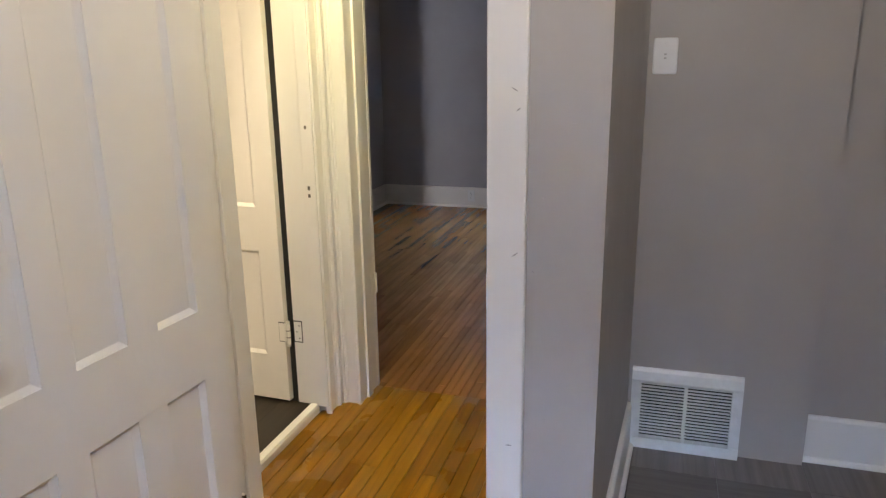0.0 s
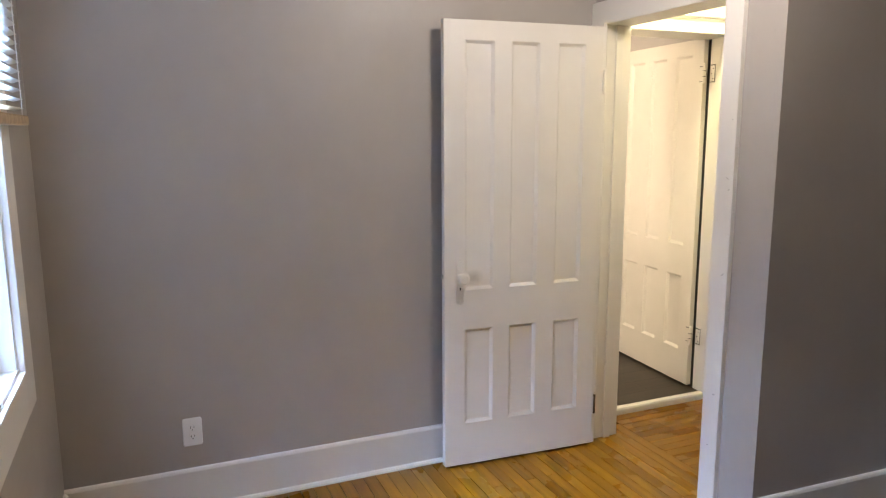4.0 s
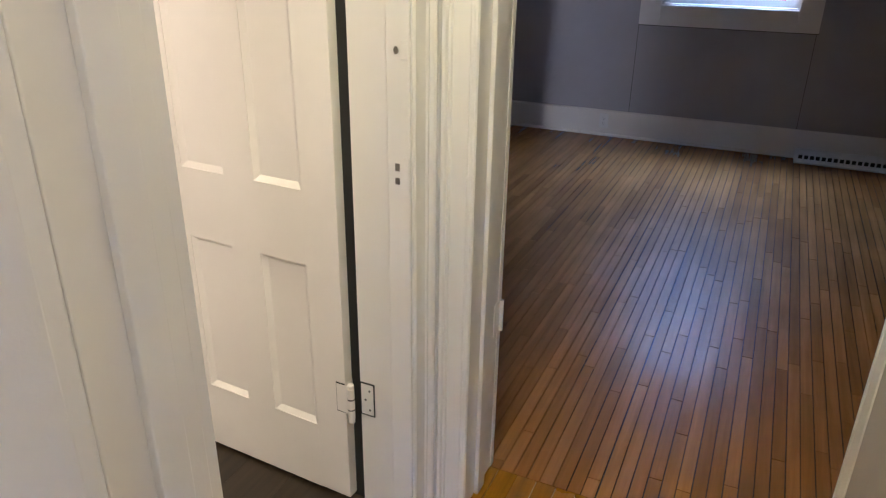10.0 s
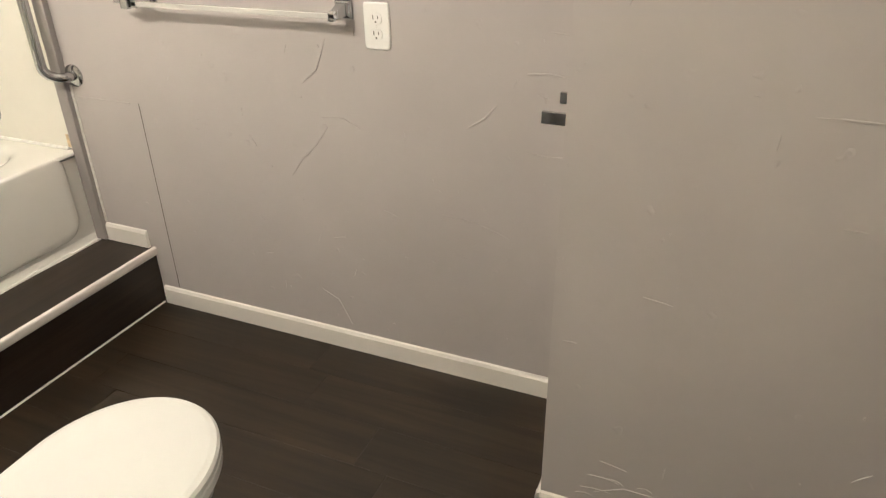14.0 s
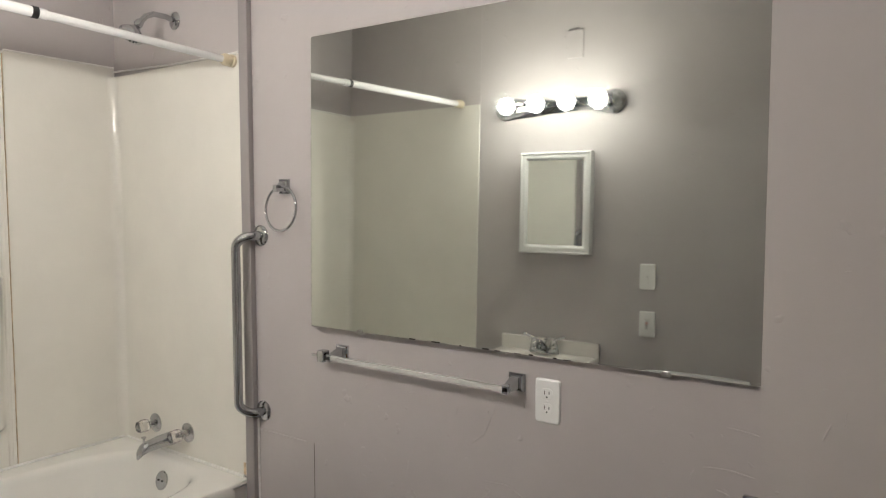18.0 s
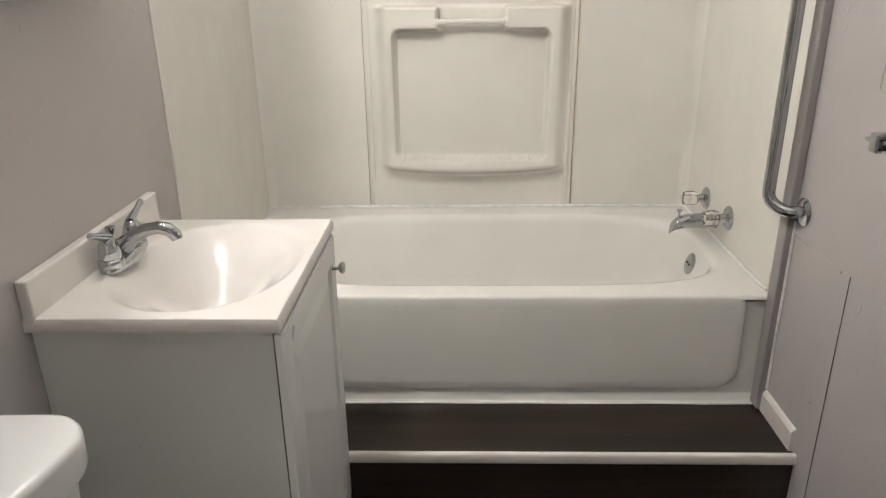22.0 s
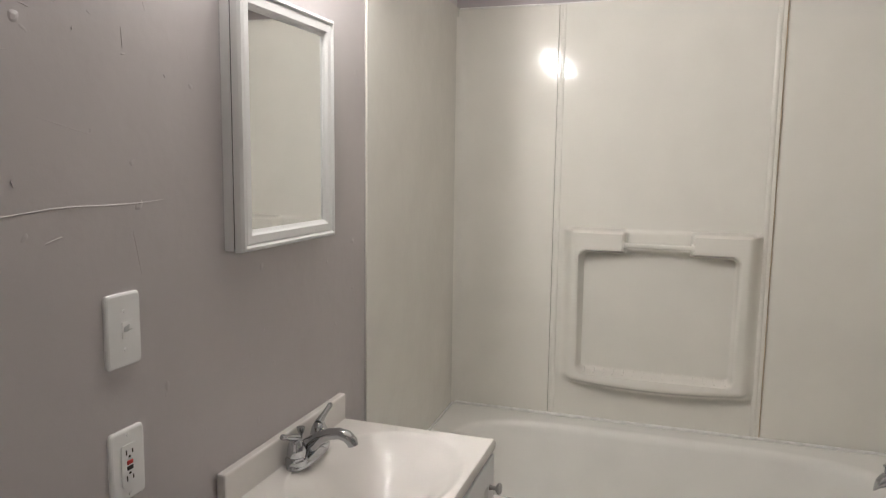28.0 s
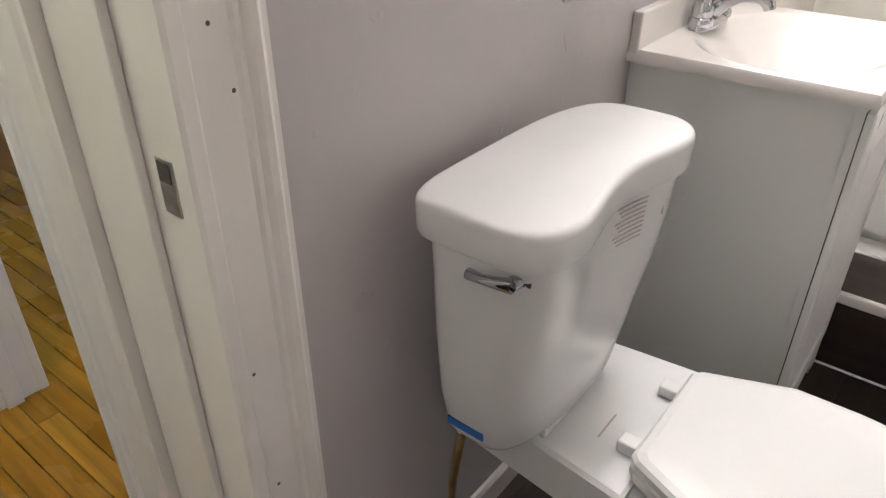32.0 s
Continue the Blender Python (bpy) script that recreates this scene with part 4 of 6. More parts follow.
plate("wall_socket", (-1.815, FY1 - 0.018, 0.085), (1, 0, 0), (0, -1, 0), "duplex", "white double wall socket in the baseboard")

# ---------------------------------------------------------------- tub step
YST = 0.347
step = thing("tub_step", (-2.27, 0.22, 0), 0, "dark wood-look step in front of the tub with white nosing", "step")
part("riser", box(XM, XE, YST - 0.02, YST - 0.006, 0.0, 0.195), M_PLANKS, step)
part("tread", box(XM, XE, 0.085, YST - 0.0095, 0.195, 0.216), M_PLANKS, step)
part("nosing", sweep([(0, 0), (0.0095, 0), (0.0118, 0.002), (0.0128, 0.006), (0.0130, 0.015), (0.0126, 0.023), (0.0112, 0.0285), (0.0085, 0.0305), (0.0, 0.0305)], (XM, YST - 0.009, 0.193), (XE, YST - 0.009, 0.193), (0, 1, 0)), M_NOSE, step, "white painted nosing strip", smooth=True)
part("caulk_line", tube([(XM + 0.01, YST - 0.004, 0.002), (XE, YST - 0.004, 0.002)], 0.0035, 6), M_CAULK, step)

# ---------------------------------------------------------------- bathtub
TX0, TX1, TY0, TY1, TZ = -3.022, -1.452, -0.712, 0.100, 0.552
tub = thing("bathtub", (-2.24, -0.30, 0.2), 0, "white enamelled alcove bathtub with moulded apron", "bathtub")
N = 72


def rect_loop(x0, x1, y0, y1, z, r=0.0, n=N):
    """A rectangle sampled by angle, so that it matches the oval loops."""
    cx, cy, a, b = (x0 + x1) / 2, (y0 + y1) / 2, (x1 - x0) / 2, (y1 - y0) / 2
    pts = []
    for i in range(n):
        t = 2 * pi * i / n
        c, s = cos(t), sin(t)
        k = 1 / max(abs(c), abs(s))
        pts.append((cx + a * c * k, cy + b * s * k, z))
    return pts


def oval(cx, cy, z, a, b, e=2.6, n=N):
    pts = []
    for i in range(n):
        t = 2 * pi * i / n
        c, s = cos(t), sin(t)
        k = 1 / (abs(c) ** e + abs(s) ** e) ** (1 / e)
        pts.append((cx + a * c * k, cy + b * s * k, z))
    return pts


bx, by, ba, bb = -2.262, -0.300, 0.702, 0.318
RIM = 0.011
shell = [rect_loop(TX0, TX1, TY0, TY1 - 0.001 - RIM * (1 - cos(radians(a))), TZ - RIM + RIM * sin(radians(a))) for a in (0, 22.5, 45, 67.5, 90)] + [rect_loop(TX0, TX1, TY0, TY1 - 0.018, TZ + 0.0002),
         oval(bx, by, TZ + 0.0005, ba + 0.016, bb + 0.016, 4.2), oval(bx, by, TZ - 0.0005, ba + 0.008, bb + 0.008, 4.1), oval(bx, by, TZ - 0.003, ba, bb, 4.0), oval(bx, by, TZ - 0.008, ba - 0.007, bb - 0.006, 3.9), oval(bx, by, TZ - 0.016, ba - 0.012, bb - 0.011, 3.8), oval(bx, by, TZ - 0.03, ba - 0.018, bb - 0.015, 3.8), oval(bx - 0.01, by, TZ - 0.10, ba - 0.045, bb - 0.03, 3.6),
         oval(bx - 0.02, by, TZ - 0.22, ba - 0.09, bb - 0.055, 3.4), oval(bx - 0.03, by, TZ - 0.30, ba - 0.14, bb - 0.085, 3.2), oval(bx - 0.03, by, TZ - 0.335, ba - 0.22, bb - 0.14, 3.0)]
part("basin", loft(shell, False, True), M_TUB, tub, smooth=True)
skirt = [(-0.012, TZ - 0.022), (-0.012, 0.256), (-0.011, 0.244), (-0.003, 0.223), (0.003, 0.2170), (0.004, 0.205), (-0.05, 0.205), (-0.05, TZ - 0.022)]
part("skirt", sweep(skirt, (TX0, TY1, 0), (TX1, TY1, 0), (0, 1, 0)), M_TUB, tub, smooth=False)
# raised front of the apron with a rounded lower corner
x0, x1, z0, z1, r = TX0 + 0.070, TX1 - 0.02, 0.268, TZ - 0.011, 0.060
fl = []
for i, y in ((0.010, -0.0125), (0.009, -0.0080), (0.006, -0.0035), (0.0, -0.0012), (-0.020, -0.0006)):
    lp = []
    for cx, cz, a0 in ((x1 - r, z0 + r, -90), (x1 - 0.026, z1 - 0.026, 0), (x0 + 0.026, z1 - 0.026, 90), (x0 + r, z0 + r, 180)):
        rr = r if a0 in (-90, 180) else 0.026
        for k in range(7):
            a = radians(a0 + 15 * k)
            lp.append((cx + (rr + i) * cos(a), TY1 + y, cz + (rr + i) * sin(a)))
    fl.append(lp)
part("apron_field", loft(fl, False, True), M_TUB, tub, smooth=True)
part("caulk_line", tube([(TX0 + 0.01 + 0.13 * k, TY1 + 0.0055 + 0.0015 * sin(2.3 * k), 0.2175) for k in range(12)], [0.0032 + 0.0010 * sin(1.7 * k) for k in range(12)], 6), M_CAULK, tub, "lumpy white caulk along the base")
ov = part("overflow_plate", lathe([(0.036, 0), (0.036, 0.003), (0.032, 0.006), (0, 0.008)], toward((-2.934, -0.315, 0.478), (1, 0, 0.30)), 28), M_CHROME, tub, "round chrome overflow plate", smooth=True)
for dz in (0.012, -0.012):
    part("screw", lathe([(0.004, 0), (0.004, 0.002)], toward((-2.9265, -0.315 + dz, 0.480), (1, 0, 0.30)), 10), M_SLOT, ov)
part("drain", lathe([(0.03, 0), (0.03, 0.002), (0.02, 0.003), (0.0, 0.001)], pose(-2.60, by, TZ - 0.334), 20), M_CHROME, tub, smooth=True)

# ---------------------------------------------------------------- tub surround
ST = 2.085
sur = thing("tub_surround", (-2.24, YB, TZ), 0, "cream glossy plastic tub wall panels with moulded shelf", "tub surround")
YP = YB + 0.012
part("end_panel", box(XM, XM + 0.010, TY0 - 0.01, 0.084, TZ + 0.004, ST - 0.025, 0.003), M_SURR, sur, "cream glossy end panel")
PX = TE1 - 0.011       # inner corner of the end panel
part("end_panel", loft([[(TE0 - 0.0050, 0.174, z), (TE0 - 0.002, 0.1765, z), (TE0 - 0.0005, 0.1765, z), (TE1 - 0.001, YB + 0.001, z), (PX, YB + 0.001, z)] for z in (TZ + 0.004, ST + 0.005)]), M_SURR, sur, "cream glossy end panel")
part("back_panel", box(-1.838, PX, YB, YP, TZ + 0.004, ST, 0.002), M_SURR, sur)
part("back_panel", box(XM + 0.010, -2.592, YB, YP, TZ + 0.004, ST + 0.012, 0.002), M_SURR, sur)
part("back_panel", box(-2.590, -1.840, YB, YP + 0.004, TZ + 0.004, ST, 0.002), M_SURR, sur)
for x in (-1.846, -2.578):
    part("panel_rib", sweep([(0, 0), (0.003, 0.003), (0.004, 0.009), (0.003, 0.015), (0, 0.018)], (x, YP + 0.004, TZ + 0.006), (x, YP + 0.004, ST - 0.004), (0, 1, 0), (-1 if x > -2 else 1, 0, 0)), M_SURR, sur, smooth=True)
part("seam_or_shadow_line", box(-2.5925, -2.5905, YP + 0.001, YP + 0.0055, TZ + 0.01, ST), M_STAIN, sur, "brown grime in the panel joint")
part("top_caulk", tube([(PX - 0.004, YP, ST + 0.002), (-1.84, YP, ST), (-2.59, YP + 0.002, ST + 0.003), (-2.60, YP, ST + 0.014), (XM + 0.012, YP, ST + 0.010)], 0.004, 6), M_CAULK, sur)
part("top_caulk", tube([(XM + 0.011, TY0, ST - 0.006), (XM + 0.011, -0.3, ST - 0.020), (XM + 0.011, 0.08, ST - 0.022)], 0.004, 6), M_CAULK, sur)
part("rim_caulk", tube([(XM + 0.013, 0.07, TZ + 0.004), (XM + 0.013, TY0 + 0.006, TZ + 0.004), (PX - 0.004, TY0 + 0.006, TZ + 0.004), (TE0 - 0.007, 0.09, TZ + 0.004)], 0.006, 6), M_CAULK, sur, "lumpy white caulk along the tub rim")
COVE = [(-0.004, -0.004), (0.036, -0.004), (0.036, 0.0004)] + [(0.036 - 0.036 * sin(radians(a)), 0.036 - 0.0356 * cos(radians(a))) for a in range(9, 90, 9)] + [(0.0004, 0.036), (-0.004, 0.036)]
for x, s in ((XM + 0.010, 1), (PX, -1)):
    part("corner_cove", sweep(COVE, (x, YP, TZ + 0.005), (x, YP, ST - 0.03), (s, 0, 0), (0, 1, 0)), M_SURR, sur)


def smooth_step(e0, e1, v):
    t = min(1.0, max(0.0, (v - e0) / (e1 - e0)))
    return t * t * (3 - 2 * t)


def shelf_height(x, z):
    """How far the moulded caddy stands out of the back panel."""
    u = (x + 2.2245) / 0.3465
    bot, top = 0.672 + 0.020 * u * u, 1.280
    side = smooth_step(1.0, 0.84, abs(u))
    low = smooth_step(bot, bot + 0.040, z)
    high = smooth_step(top, top - 0.012, z)
    dx, dz = abs(x + 2.2195) - 0.272, abs(z - 0.973) - 0.229
    rr = 0.030
    sd = sqrt(max(dx + rr, 0) ** 2 + max(dz + rr, 0) ** 2) + min(max(dx + rr, dz + rr), 0) - rr
    hole = smooth_step(0.006, -0.014, sd)
    gap = smooth_step(0.122, 0.106, abs(x + 2.2195)) * smooth_step(1.165, 1.195, z)
    out = 0.030 + 0.034 * smooth_step(0.80, 1.22, z) + 0.030 * smooth_step(0.82, 0.70, z) * (1 - 0.5 * u * u)
    return max(0.0, side * low * high * out * (1 - hole) * (1 - 0.85 * gap) - 0.003 * hole)


bm = bmesh.new()
nx_, nz_ = 130, 130
grid = [[bm.verts.new((-2.575 + 0.701 * i / nx_, YP + 0.0045 + shelf_height(-2.575 + 0.701 * i / nx_, 0.655 + 0.64 * j / nz_), 0.655 + 0.64 * j / nz_)) for i in range(nx_ + 1)] for j in range(nz_ + 1)]
for j in range(nz_):
    for i in range(nx_):
        bm.faces.new([grid[j][i], grid[j][i + 1], grid[j + 1][i + 1], grid[j + 1][i]])
part("soap_shelf", bm, M_SURR, sur, "moulded soap shelf with recessed tray", smooth=True)
wb = part("washcloth_bar", tube([(-2.098, YP + 0.052, 1.226), (-2.338, YP + 0.052, 1.226)], 0.009, 12), M_SURR, sur, "cream plastic washcloth bar", smooth=True)
for x, d in ((-2.098, 1), (-2.338, -1)):
    part("bar_socket", lathe([(0.0, -0.008), (0.015, -0.008), (0.017, 0.0), (0.015, 0.010), (0, 0.011)], toward((x, YP + 0.052, 1.226), (d, 0, 0)), 16), M_SURR, wb, smooth=True)
for i in range(15):
    xr = -1.975 - 0.0352 * i
    part("drain_rib", loft([[(x, YP + 0.006, 0.7585), (x, YP + 0.042, 0.7460), (x, YP + 0.042, 0.741), (x, YP + 0.006, 0.741)] for x in (xr - 0.0035, xr + 0.0035)]), M_SURR, sur)

solid("corner_trim_strip", box(XM + 0.0005, XM + 0.022, 0.094, 0.140, 0.222, CEIL - 0.001, 0.003), M_STRIP, "grey painted vertical corner strip beside the tub", "trim", "structure")
solid("caulk_bead", tube([(XM + 0.003, 0.143, 0.29), (XM + 0.003, 0.143, 0.62), (XM + 0.003, 0.144, 0.78)], 0.004, 6), M_CAULK, "broken white caulk along the strip", "caulk", "structure")
solid("stain_streak", box(XM + 0.0102, XM + 0.0108, 0.066, 0.080, TZ + 0.01, TZ + 0.055), M_STAIN, "rusty stain at the tub corner", "stain", "structure")

# ---------------------------------------------------------------- tub fittings
XP = XM + 0.010


def tub_handle(y, z):
    h = thing("bath_tap", (XP, y, z), 0, "clear faceted plastic tap handle on chrome flange", "tap", "tub taps")
    part("flange", lathe([(0.038, 0), (0.038, 0.004), (0.030, 0.010), (0.016, 0.014), (0.012, 0.030), (0, 0.030)], toward((XP, y, z), (1, 0, 0)), 28), M_CHROME, h, "round chrome flange", smooth=True)
    part("knob", lathe([(0.012, 0.030), (0.021, 0.036), (0.026, 0.048), (0.026, 0.066), (0.022, 0.078), (0.0, 0.080)], toward((XP, y, z), (1, 0, 0)), 8), M_ACRYL, h, "clear faceted knob")
    part("screw_cap", lathe([(0.010, 0), (0.010, 0.002), (0, 0.003)], toward((XP + 0.080, y, z), (1, 0, 0)), 16), M_CHROME, h, smooth=True)


tub_handle(-0.482, 0.652)
tub_handle(-0.265, 0.652)
sp = thing("tub_spout", (XP, -0.372, 0.610), 0, "chrome tub spout with diverter knob", "tap", "tub taps")
loops = []
for k, (dx, dz, a, b) in enumerate(((0.0, 0.0, 0.028, 0.028), (0.02, 0.0, 0.027, 0.027), (0.07, -0.002, 0.024, 0.024), (0.110, -0.006, 0.023, 0.023), (0.132, -0.013, 0.022, 0.023), (0.143, -0.024, 0.018, 0.020), (0.146, -0.034, 0.012, 0.012))):
    loops.append([(XP + dx - (0.004 * sin(2 * pi * i / 20) if k > 3 else 0), -0.372 + a * cos(2 * pi * i / 20), 0.610 + dz + b * sin(2 * pi * i / 20)) for i in range(20)])
part("body", loft(loops), M_CHROME, sp, smooth=True)
part("diverter", lathe([(0.004, 0), (0.004, 0.022), (0.009, 0.026), (0.009, 0.030), (0, 0.032)], pose(XP + 0.122, -0.372, 0.616), 14), M_CHROME, sp, smooth=True)

sh = thing("shower", (XM, -0.301, 2.228), 0, "chrome shower head on a bent arm", "shower head")
part("flange", lathe([(0.034, 0), (0.032, 0.004), (0.020, 0.010), (0.012, 0.012), (0, 0.012)], toward((XM, -0.301, 2.228), (1, 0, 0)), 24), M_CHROME, sh, smooth=True)
part("arm", tube([(XM, -0.301, 2.228), (XM + 0.04, -0.301, 2.236), (XM + 0.085, -0.303, 2.236), (XM + 0.115, -0.306, 2.222), (XM + 0.138, -0.309, 2.196)], 0.0105, 14), M_CHROME, sh, smooth=True)
hd = Vector((0.55, -0.06, -0.83))
p = Vector((XM + 0.138, -0.309, 2.196))
hp = part("head", lathe([(0.014, -0.004), (0.016, 0.012), (0.013, 0.020), (0.020, 0.030), (0.040, 0.048), (0.046, 0.060), (0.044, 0.068), (0.040, 0.070), (0, 0.070)], toward(p, hd), 28), M_CHROME, sh, smooth=True)
mm = toward(p, hd)
for k in range(12):
    a = 2 * pi * k / 12
    part("nozzle", lathe([(0.003, 0), (0.0022, 0.004), (0, 0.004)], mm @ pose(0.028 * cos(a), 0.028 * sin(a), 0.0695), 8), M_SLOT, hp)

rod = thing("shower_curtain_rod", (-2.27, 0.05, 2.05), 0, "white plastic-covered tension rod above the tub", "curtain rod")
RA, RB = Vector((XM + 0.012, 0.050, 2.036)), Vector((XE - 0.008, 0.062, 2.098))
part("tube", tube([RA, RA + (RB - RA) * 0.43], 0.0125, 16), M_PLATE, rod, smooth=True)
part("tube", tube([RA + (RB - RA) * 0.41, RB], 0.0150, 16), M_PLATE, rod, smooth=True)
part("joint_band", tube([RA + (RB - RA) * 0.425, RA + (RB - RA) * 0.436], 0.0165, 16), M_SLOT, rod, "black joint band")
for a, b in ((RA, RB), (RB, RA)):
    d = (b - a).normalized()
    part("end_cap", lathe([(0.022, -0.004), (0.022, 0.006), (0.019, 0.008), (0.019, 0.018), (0.021, 0.020), (0.020, 0.036), (0.015, 0.044), (0, 0.044)], toward(a + d * 0.002, d), 20), M_OLDPLASTIC, rod, "yellowed plastic end cap", smooth=True)

# ---------------------------------------------------------------- mirror wall fittings
gb = thing("grab_bar", (XM, 0.171, 1.12), 0, "vertical chrome grab bar beside the tub", "grab bar")
za, zb, xo = 0.812, 1.429, XM + 0.075
pts = [(XM + 0.004, 0.171, za)]
for k in range(7):
    a = radians(15 * k)
    pts.append((xo - 0.04 + 0.04 * sin(a), 0.171 - 0.044 * sin(a), za + 0.04 - 0.04 * cos(a)))
for k in range(7):
    a = radians(15 * k)
    pts.append((xo - 0.04 + 0.04 * cos(a), 0.127 + 0.044 * (1 - cos(a)), zb - 0.04 + 0.04 * sin(a)))
pts.append((XM + 0.004, 0.171, zb))
part("bar", tube(pts, 0.0155, 16), M_CHROME, gb, smooth=True)
for z in (za, zb):
    fl = part("flange", lathe([(0.036, 0), (0.036, 0.004), (0.030, 0.009), (0.018, 0.011), (0, 0.011)], toward((XM, 0.171, z), (1, 0, 0)), 28), M_CHROME, gb, smooth=True)
    for k in range(3):
        part("screw", lathe([(0.004, 0), (0.003, 0.002), (0, 0.002)], toward((XM + 0.0065, 0.171 + 0.027 * cos(2.1 * k + 0.5), z + 0.027 * sin(2.1 * k + 0.5)), (1, 0, 0)), 8), M_DULL, fl)


def square_mount(parent, y, z, out=0.05, s=0.024):
    """A stepped square chrome wall mount with a post."""
    lp = []
    for i, x in ((0.0, 0.0), (0.0, 0.006), (0.004, 0.010), (0.007, 0.011), (0.010, 0.016)):
        lp.append([(XM + x, y + (s - i) * a, z + (s - i) * b) for a, b in ((-1, -1), (1, -1), (1, 1), (-1, 1))])
    m = part("mount", loft(lp), M_CHROME, parent, "stepped square chrome mount")
    part("post", loft([[(XM + 0.014, y + 0.013 * a, z + 0.015 * b) for a, b in ((-1, -1), (1, -1), (1, 1), (-1, 1))], [(XM + out, y + 0.009 * a, z - 0.006 + 0.010 * b) for a, b in ((-1, -1), (1, -1), (1, 1), (-1, 1))],
                       [(XM + out + 0.016, y + 0.008 * a, z - 0.008 + 0.012 * b) for a, b in ((-1, -1), (1, -1), (1, 1), (-1, 1))]]), M_CHROME, m)
    return m


tb = thing("towel_bar", (XM, 0.87, 1.07), 0, "clear square towel bar between chrome mounts", "towel bar")
for y in (0.555, 1.190):
    square_mount(tb, y, 1.068, 0.052)
part("bar", box(XM + 0.052, XM + 0.068, 0.545, 1.200, 1.053, 1.067, 0.002), M_BARCLEAR, tb, "clear acrylic bar")
hk = thing("robe_hook", (XM + 0.06, 0.50, 1.062), 0, "small chrome toothbrush holder end", "hook")
part("clip", box(XM + 0.045, XM + 0.075, 0.512, 0.540, 1.045, 1.082, 0.004), M_CHROME, hk)
part("arm", box(XM + 0.055, XM + 0.064, 0.478, 0.514, 1.058, 1.066, 0.002), M_CHROME, hk)

tr = thing("towel_ring", (XM, 0.290, 1.60), 0, "chrome towel ring on a square mount", "towel ring")
square_mount(tr, 0.297, 1.597, 0.030)
part("ring", tube([(XM + 0.038 - 0.006 * cos(a), 0.315 + 0.073 * sin(a), 1.523 + 0.073 * cos(a)) for a in [2 * pi * k / 48 for k in range(48)]], 0.0045, 10, True), M_CHROME, tr, smooth=True)

tp = thing("toilet_paper_holder", (-2.875, CLY, 0.92), 0, "empty chrome toilet paper holder", "toilet paper holder")
for x in (-2.950, -2.800):
    mt = part("mount", loft([[(x + s * a, CLY - d, 0.919 + s * b) for a, b in ((-1, -1), (1, -1), (1, 1), (-1, 1))] for s, d in ((0.022, 0.0), (0.022, 0.006), (0.018, 0.010), (0.014, 0.012))]), M_CHROME, tp, "stepped square chrome mount")
    part("blade", box(x - 0.005, x + 0.005, 1.778, CLY - 0.010, 0.906, 0.932, 0.0015), M_CHROME, mt, "flat chrome arm")

mr = thing("wall_mirror", (XM, 1.11, 1.60), 0, "large frameless wall mirror with worn edges", "mirror")
NY, NZ = 0.0193, 0.0142
MC = Vector((XM + 0.0215, 1.100, 1.600))
mbm = box(MC.x - 0.005, MC.x, 0.456, 1.866, 1.150, 2.062)
for v in mbm.verts:
    v.co.x -= NY * (v.co.y - MC.y) + NZ * (v.co.z - MC.z)
part("glass", mbm, M_MIRROR, mr)
eb = boxes((MC.x - 0.006, MC.x + 0.0006, 0.4540, 0.4560, 1.148, 2.063), (MC.x - 0.006, MC.x + 0.0006, 0.4560, 1.866, 1.1475, 1.1500), (MC.x - 0.006, MC.x + 0.0006, 0.4560, 1.866, 2.062, 2.0635))
for v in eb.verts:
    v.co.x -= NY * (v.co.y - MC.y) + NZ * (v.co.z - MC.z)
part("edge", eb, M_DULL, mr, "tarnished edge")
random.seed(5)
y = 0.85
while y < 1.35:
    w = random.uniform(0.006, 0.03)
    h = random.uniform(0.0015, 0.004)
    b = box(MC.x - 0.001, MC.x + 0.0008, y, y + w, 1.1485, 1.1485 + h, 0.0)
    for v in b.verts:
        v.co.x -= NY * (v.co.y - MC.y) + NZ * (v.co.z - MC.z)
    part("tarnish", b, M_DARKGAP, mr, "black spots of lost silvering")
    y += w + random.uniform(0.01, 0.07)
for y in (0.66, 1.59):
    c = box(XM, XM + 0.031 - NY * (y - MC.y), y - 0.010, y + 0.010, 1.141, 1.156, 0.002)
    part("clip", c, M_DULL, mr, "small metal mirror clip")
# patched panel beside the tub
solid("patch_seam", box(XM + 0.0002, XM + 0.0016, 0.4190, 0.4208, 0.075, 0.745), M_MORT, "dark open seam of a wall patch", "wall patch", "structure")
solid("patch_seam", box(XM + 0.0002, XM + 0.004, 0.146, 0.384, 0.737, 0.745, 0.001), M_BATH, "painted-over ridge of a wall patch", "wall patch", "structure")

# raised plaster cracks and scrapes under the paint


def ridge(pts, r=0.0014, flat=0.9):
    """A low, wavering raised line on a wall that runs along y."""
    q = [Vector(p) for p in pts]
    fine = [q[0]]
    for a, b in zip(q, q[1:]):
        for k in (1, 2, 3):
            w = (b - a).length * 0.014
            j = random.uniform(-w, w) if k < 3 else 0.0
            fine.append(a + (b - a) * (k / 3) + Vector((0, 0, j)))
    rr = [r * (0.35 if k in (0, len(fine) - 1) else random.uniform(0.7, 1.2)) for k in range(len(fine))]
    line_bm = tube(fine, rr, 8)
    for v in line_bm.verts:
        v.co.x = q[0].x + (v.co.x - q[0].x) * flat
    return solid("plaster_ridge", line_bm, M_BATH, "raised painted-over plaster crack", "plaster crack", "structure", smooth=True)


# nicks and scuffs on the partition and the door trim
random.seed(21)
